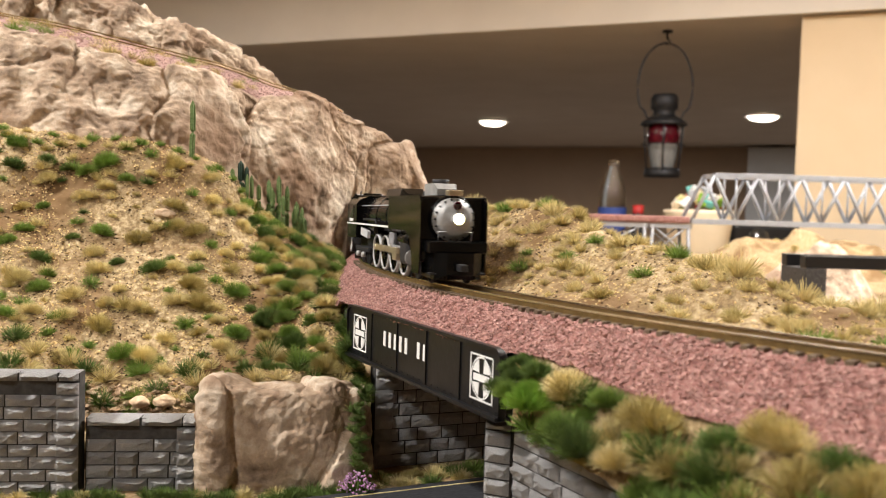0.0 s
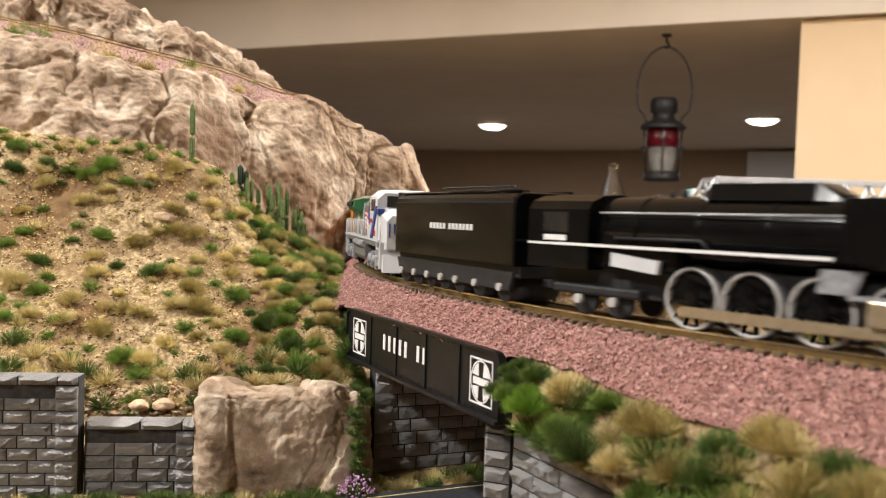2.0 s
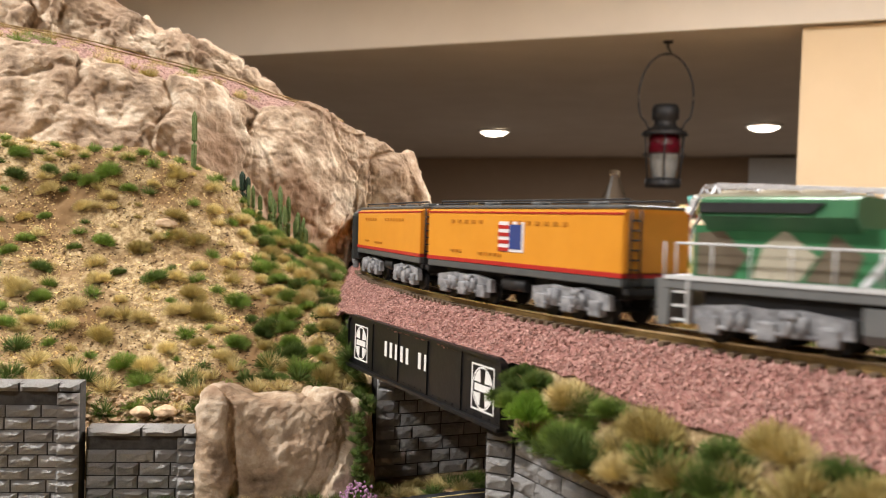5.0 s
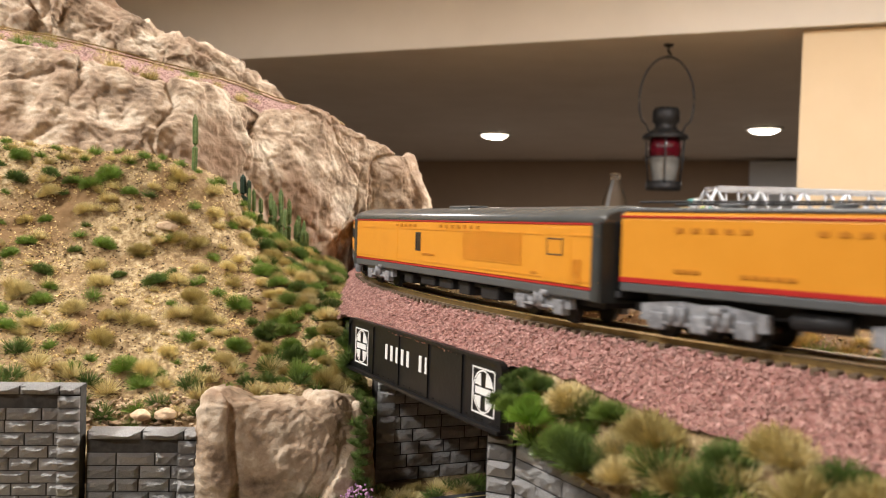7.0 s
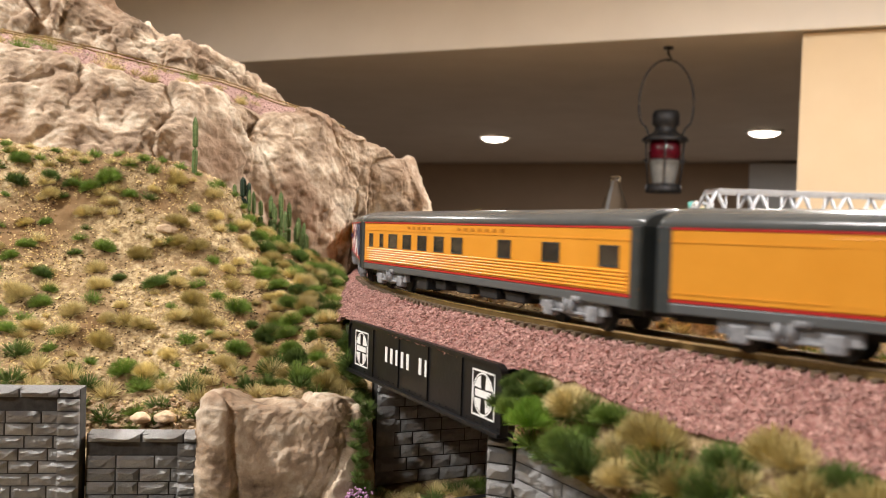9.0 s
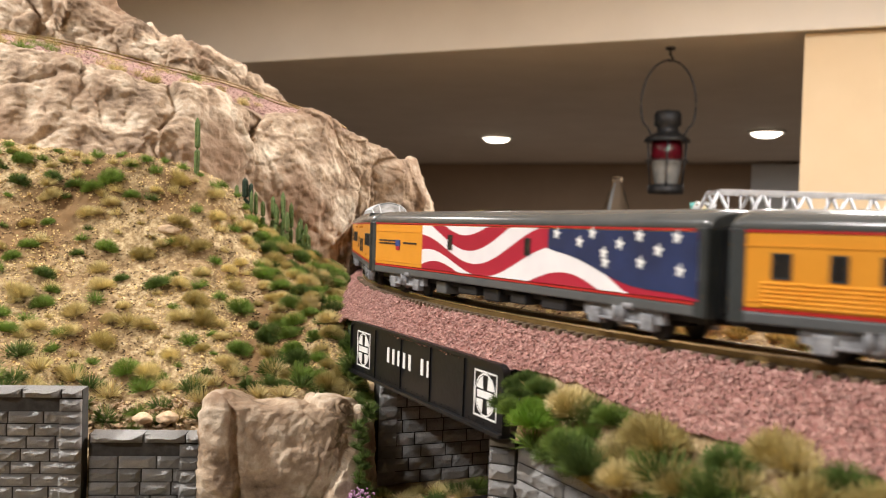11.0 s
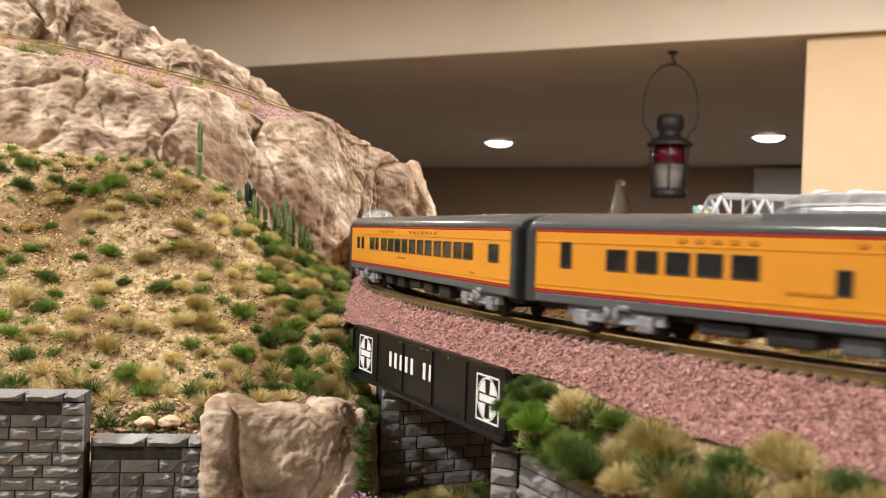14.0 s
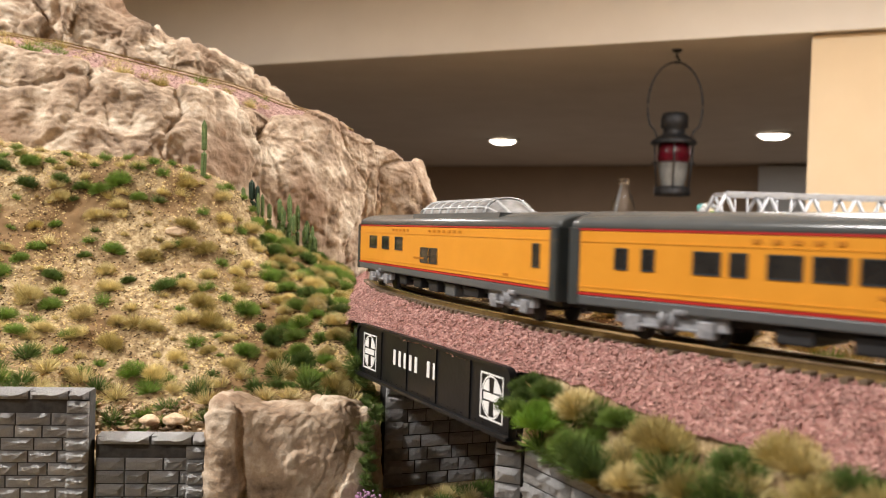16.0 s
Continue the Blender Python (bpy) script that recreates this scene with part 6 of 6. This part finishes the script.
def tender(o0, o1):
    t = vehicle("tender", "gloss black locomotive tender with white lettering blocks", "tender", o0, o1)
    e = 0.0366
    sec = [(-0.0093, 0.0092), (-0.0093, 0.0240), (-0.0090, 0.0254), (-0.0080, 0.0264), (-0.0066, 0.0268), (0.0066, 0.0268), (0.0080, 0.0264), (0.0090, 0.0254), (0.0093, 0.0240), (0.0093, 0.0092)]
    part("tank", bm_loft([[(x, y * k, z * (1 - (1 - k) * 0.4)) for y, z in sec] for x, k in ((-e, 0.97), (-e + 0.0008, 1), (e - 0.0008, 1), (e, 0.97))]), "loco_black", t)
    part("rim", bm_tube([(-e + 0.001, -0.0072, 0.0270), (e - 0.001, -0.0072, 0.0270)], 0.0004, 6), "loco_black", t)
    part("rim", bm_tube([(-e + 0.001, 0.0072, 0.0270), (e - 0.001, 0.0072, 0.0270)], 0.0004, 6), "loco_black", t)
    part("hatch", bm_box(-0.010, 0.022, -0.004, 0.004, 0.0266, 0.0278, 0.0004), "loco_black", t)
    part("roof_rail", bm_tube([(-0.012, -0.005, 0.0267), (-0.012, -0.005, 0.0284), (0.029, -0.005, 0.0284), (0.029, -0.005, 0.0267)], 0.00025, 6), "dark", t)
    part("side_seam", bm_box(-e + 0.001, e - 0.001, -0.00942, 0.00942, 0.0242, 0.0244), "dark", t)
    part("underframe", bm_box(-e, e, -0.0075, 0.0075, 0.0062, 0.0093, 0.0004), "dark", t)
    part("bearing_frame", wedge([(-e + 0.002, 0.0030), (e - 0.004, 0.0030), (e - 0.002, 0.0075), (-e, 0.0075)], -0.0082, -0.0070), "dark", t)
    part("bearing_frame", wedge([(-e + 0.002, 0.0030), (e - 0.004, 0.0030), (e - 0.002, 0.0075), (-e, 0.0075)], 0.0070, 0.0082), "dark", t)
    bars(t, -0.0105, 0.0170, 5, 0.0012, 0.0016, 0.0009, "white", 0.0093)
    bars(t, 0.0015, 0.0170, 7, 0.0012, 0.0016, 0.0009, "white", 0.0093)
    for x in (-0.0325, -0.0230, -0.0138, -0.0046, 0.0046, 0.0158, 0.0288):
        w = part("wheel", bm_cyl(0.0033, 0.0140, pose(x, 0, 0.0033, 90), 24), "dark", t)
        for sy in (-1, 1):
            part("axle_cap", bm_cyl(0.0010, 0.0008, pose(x, sy * 0.0085, 0.0036, 90), 14), "wheel_white", w, "white axle cap")
    for s in (-1, 1):
        coupler(t, s * e, s)


tender(0.0905, 0.1646)

CRANK, WHEEL_R = 0.0026, 0.0060


def driver_wheel(t, x, sy):
    bm = bmesh.new()
    bm_cyl(0.0012, 0.0018, pose(0, 0, 0, 90), 16, bm=bm)
    b = wedge([(0.0048 * math.sin(a), -0.0048 * math.cos(a)) for a in span(-0.75, 0.75, 9)], -0.0005, 0.0005)
    merge(b, bm)
    bm_cyl(0.0008, 0.0024, pose(0, sy * 0.0005, CRANK, 90), 12, bm=bm)
    w = part("driving_wheel", bm, "loco_black", t, "spoked black driving wheel with white rim")
    for k in range(12):
        b = bm_box(-0.00022, 0.00022, -0.0004, 0.0004, 0.0007, 0.0055)
        b.transform(pose(0, 0, 0, 0, 30.0 * k))
        part("spoke", b, "loco_black", w)
    prof = [(0.0055, -0.0007), (0.0055, 0.0007), (0.0060, 0.0007), (0.0060, -0.0007), (0.0055, -0.0007)]
    part("rim", bm_lathe(prof, 40, m=pose(0, 0, 0, 90)), "wheel_white", w, "white tyre")
    part("flange", bm_lathe([(0.0058, -0.0002), (0.0066, -0.0002), (0.0066, 0.0002), (0.0058, 0.0002)], 40, m=pose(0, -sy * 0.0010, 0, 90)), "dark", w)
    SPINNERS.append((w, x, sy * 0.0062, WHEEL_R, True))


def engine(o0, o1):
    t = vehicle("steam_locomotive", "gloss black steam locomotive with silver smokebox front", "locomotive", o0, o1)
    az = 0.0185
    part("boiler", bm_lathe([(0.0, 0.0), (0.0070, 0.0), (0.0072, 0.002), (0.0075, 0.030), (0.0073, 0.060), (0.0072, 0.092), (0.0066, 0.0928), (0.0, 0.0929)], 40, m=pose(-0.0400, 0, az, 0, 90)), "loco_black", t, "gloss black boiler")
    for x in (-0.026, -0.012, 0.002, 0.016):
        part("boiler_band", bm_lathe([(0.00755, 0.0), (0.0077, 0.0002), (0.0077, 0.0005), (0.00755, 0.0007)], 40, m=pose(x, 0, az, 0, 90)), "loco_black", t)
    part("firebox", bm_box(-0.0420, -0.0150, -0.0072, 0.0072, 0.0105, 0.0190, 0.0012), "loco_black", t)
    front = part("smokebox_front", bm_lathe([(0.0, 0.0032), (0.0040, 0.0030), (0.0052, 0.0022), (0.0053, 0.0012), (0.0062, 0.0010), (0.0064, 0.0)], 40, m=pose(0.0526, 0, az, 0, 90)), "smoke_grey", t, "silver grey smokebox front")
    for k in range(18):
        a = k * math.pi / 9
        part("rivet", bm_cyl(0.0003, 0.0005, pose(0.0538, 0.0058 * math.cos(a), az + 0.0058 * math.sin(a), 0, 90), 6), "dark", front)
    hl = part("headlight", bm_lathe([(0.0, 0.0006), (0.0014, 0.0), (0.0017, 0.0014), (0.0019, 0.0030), (0.0016, 0.0031)], 24, m=pose(0.0552, 0, az + 0.0002, 0, 90)), "silver", t)
    part("lens", bm_lathe([(0.0, 0.0026), (0.0015, 0.0022)], 20, m=pose(0.0554, 0, az + 0.0002, 0, 90)), "headlight", hl, "glowing warm headlight lens")
    part("upper_lamp", bm_lathe([(0.0, 0.0002), (0.0010, 0.0), (0.0012, 0.0016), (0.0010, 0.0018)], 16, m=pose(0.0552, 0, az + 0.0040, 0, 90)), "red_glass", t)
    part("number_board", bm_box(0.0515, 0.0545, -0.0022, 0.0022, az + 0.0068, az + 0.0085, 0.0003), "brass", t)
    part("stack_shroud", bm_loft([[(x, -w, 0.0255), (x, w, 0.0255), (x, w, z), (x, -w, z)] for x, z, w in ((0.0340, 0.0284, 0.0032), (0.0352, 0.0291, 0.0034), (0.0440, 0.0291, 0.0034), (0.0462, 0.0274, 0.0030))]), "smoke_grey", t, "silver grey smoke stack casing")
    part("stack", bm_lathe([(0.0024, 0.0), (0.0026, 0.0012), (0.0020, 0.0012), (0.0018, 0.0)], 20, m=Matrix.Translation((0.0400, 0, 0.0292))), "dark", t)
    part("dome_casing", bm_loft([[(x, -w, 0.0250), (x, w, 0.0250), (x, w * 0.8, z), (x, -w * 0.8, z)] for x, z, w in ((-0.014, 0.0262, 0.003), (-0.011, 0.0282, 0.0046), (0.009, 0.0282, 0.0046), (0.013, 0.0262, 0.003))]), "loco_black", t)
    for x in (-0.020, -0.023, 0.020, 0.024):
        part("safety_valve", bm_cyl(0.0006, 0.0016, Matrix.Translation((x, 0.001, 0.0264)), 10, bevel=0.0001), "dark", t)
    for sy in (-1, 1):
        a, b = sorted((sy * 0.0060, sy * 0.0096))
        rb = part("running_board", bm_box(-0.0440, 0.0200, a, b, 0.0150, 0.0155), "loco_black", t)
        a, b = sorted((sy * 0.0095, sy * 0.0098))
        part("edge_stripe", bm_box(-0.0440, 0.0150, a, b, 0.0150, 0.0156), "white", rb, "white edge stripe")
        a, b = sorted((sy * 0.0096, sy * 0.0101))
        part("smoke_deflector", wedge([(0.0165, 0.0148), (0.0380, 0.0148), (0.0425, 0.0128), (0.0450, 0.0080), (0.0460, 0.0028), (0.0530, 0.0028), (0.0540, 0.0120), (0.0538, 0.0235), (0.0522, 0.0252), (0.0165, 0.0254)], a, b), "loco_black", t, "large black smoke deflector plate")
        part("handrail", bm_tube([(-0.034, sy * 0.0077, 0.0222), (0.0160, sy * 0.0079, 0.0224)], 0.00022, 6), "silver", t)
        part("pipe", bm_tube([(-0.030, sy * 0.0080, 0.0170), (-0.010, sy * 0.0082, 0.0172), (-0.008, sy * 0.0080, 0.0150)], 0.0004, 6), "dark", t)
        a, b = sorted((sy * 0.0066, sy * 0.0098))
        part("cylinder", bm_box(0.0300, 0.0400, a, b, 0.0042, 0.0120, 0.0014, segs=3), "dark", t)
        part("valve_chest", bm_cyl(0.0019, 0.0125, pose(0.0350, sy * 0.0082, 0.0118, 0, 90), 16), "loco_black", t)
        part("cylinder_head", bm_cyl(0.0024, 0.0008, pose(0.0404, sy * 0.0082, 0.0066, 0, 90), 18), "smoke_grey", t)
        part("crosshead", bm_box(0.0205, 0.0252, sy * 0.0086 - 0.0010, sy * 0.0086 + 0.0010, 0.0048, 0.0090, 0.0003), "brass", t)
        part("guide_bar", bm_box(0.0170, 0.0300, sy * 0.0084 - 0.0004, sy * 0.0084 + 0.0004, 0.0088, 0.0096), "truck_grey", t)
        part("ash_pan", wedge([(-0.0300, 0.0112), (-0.0190, 0.0102), (-0.0185, 0.0128), (-0.0300, 0.0140)], *sorted((sy * 0.0078, sy * 0.0090))), "light_grey", t, "pale grey ash pan side")
        part("link_hanger", wedge([(0.0120, 0.0095), (0.0180, 0.0095), (0.0195, 0.0135), (0.0125, 0.0135)], *sorted((sy * 0.0078, sy * 0.0086))), "truck_grey", t)
        for x in (-0.0125, -0.0005, 0.0120, 0.0250):
            driver_wheel(t, x, sy)
        rod = wedge([(-0.0140, -0.0006), (-0.0125, -0.0010), (0.0250, -0.0010), (0.0265, -0.0006), (0.0265, 0.0006), (0.0250, 0.0010), (-0.0125, 0.0010), (-0.0140, 0.0006)], -0.0003, 0.0003)
        for x in (-0.0125, -0.0005, 0.0120, 0.0250):
            bm_cyl(0.0011, 0.0009, pose(x, 0, 0, 90), 14, bm=rod)
        SPINNERS.append((part("side_rod", rod, "brass", t, "polished side rod"), 0.0, sy * 0.0076, WHEEL_R, False))
        mr = wedge([(0.0000, -0.0007), (0.0125, -0.0005), (0.0125, 0.0005), (0.0000, 0.0007)], -0.0003, 0.0003)
        SPINNERS.append((part("main_rod", mr, "brass", t, "polished main rod"), 0.0120, sy * 0.0088, WHEEL_R, False))
        for x, r in ((0.0375, 0.0029), (0.0510, 0.0029), (-0.0390, 0.0033), (-0.0300, 0.0033)):
            w = part("carrying_wheel", bm_cyl(r, 0.0013, pose(x, sy * 0.0052, r, 90), 22, bevel=0.0003), "dark", t)
            part("axle_cap", bm_cyl(0.0010, 0.0014, pose(x, sy * (0.0078 if x < 0 else 0.0062), r + 0.0003, 90), 14), "wheel_white" if x < 0 else "truck_grey", w)
    part("frame", bm_box(-0.0500, 0.0480, -0.0046, 0.0046, 0.0045, 0.0120, 0.0004), "dark", t)
    part("trailing_frame", bm_box(-0.0470, -0.0240, -0.0074, 0.0074, 0.0045, 0.0066, 0.0006), "dark", t)
    cab = part("cab", bm_loft([[(x, -0.0097, 0.0100), (x, 0.0097, 0.0100), (x, 0.0097, 0.0228), (x, 0.0084, 0.0246), (x, 0.0050, 0.0258), (x, 0, 0.0262), (x, -0.0050, 0.0258), (x, -0.0084, 0.0246), (x, -0.0097, 0.0228)] for x in (-0.0525, -0.0355)]), "loco_black", t)
    for sy in (-1, 1):
        a, b = sorted((sy * 0.0096, sy * 0.00985))
        part("side_window", bm_box(-0.0480, -0.0410, a, b, 0.0178, 0.0222), "window", cab)
        part("lettering_block", bm_box(-0.0478, -0.0415, a, b, 0.0160, 0.0172), "white", cab)
    part("cab_stripe", bm_box(-0.0525, -0.0440, -0.00985, 0.00985, 0.0150, 0.0155), "white", t)
    part("pilot_beam", bm_box(0.0480, 0.0585, -0.0088, 0.0088, 0.0090, 0.0125, 0.0006), "loco_black", t)
    part("pilot", bm_loft([[(x, -w, z0), (x, w, z0), (x, w, 0.0092), (x, -w, 0.0092)] for x, z0, w in ((0.0490, 0.0022, 0.0080), (0.0580, 0.0016, 0.0070), (0.0605, 0.0030, 0.0040))]), "loco_black", t)
    coupler(t, 0.0590, 1)
    part("front_plate", bm_box(0.0450, 0.0532, -0.0096, 0.0096, 0.0120, 0.0126), "loco_black", t)
    part("front_shroud", bm_box(0.0505, 0.0518, -0.0096, 0.0096, 0.0120, 0.0250, 0.0005), "loco_black", t)
    part("front_shield", bm_box(0.0500, 0.0530, -0.0092, 0.0092, 0.0060, 0.0120, 0.0010), "loco_black", t)
    for sy in (-1, 1):
        part("front_step", bm_box(0.0555, 0.0585, sy * 0.0072 - 0.001, sy * 0.0072 + 0.001, 0.0030, 0.0035), "dark", t)
        part("grab_rail", bm_tube([(0.0545, sy * 0.0050, 0.0127), (0.0552, sy * 0.0050, 0.0150), (0.0552, sy * 0.0018, 0.0150)], 0.0002, 6), "silver", t)


engine(-0.0317, 0.0928)
stretch(RIDERS[-1][0], 1.055)
SPINNERS = [(ob, x * 1.055, y, r, turns) for ob, x, y, r, turns in SPINNERS]


def s_front(t):
    return 0.7766 + 0.08296 * (t - 8) + 0.0000963 * (t - 8) ** 2


def motions():
    for ob, o0, o1 in RIDERS:
        L = o1 - o0
        rows = []
        for i in range(81):
            t = 16.0 * i / 80
            m = s_front(t) - (o0 + o1) / 2
            a, _ = track(m + L * 0.33)
            b, _ = track(m - L * 0.33)
            c, d = (a + b) / 2, a - b
            rows.append((t, pose(c.x, c.y, 0, 0, 0, math.degrees(math.atan2(d.y, d.x)))))
        walk(ob, rows)
    for ob, x, y, r, turns in SPINNERS:
        rows = []
        for i in range(241):
            t = i / 15
            a = SPEED * t / r + 0.9
            if turns:
                rows.append((t, pose(x, y, r, 0, math.degrees(a))))
            else:
                rows.append((t, pose(x + CRANK * math.sin(a), y, r + CRANK * math.cos(a))))
        walk(ob, rows)


motions()
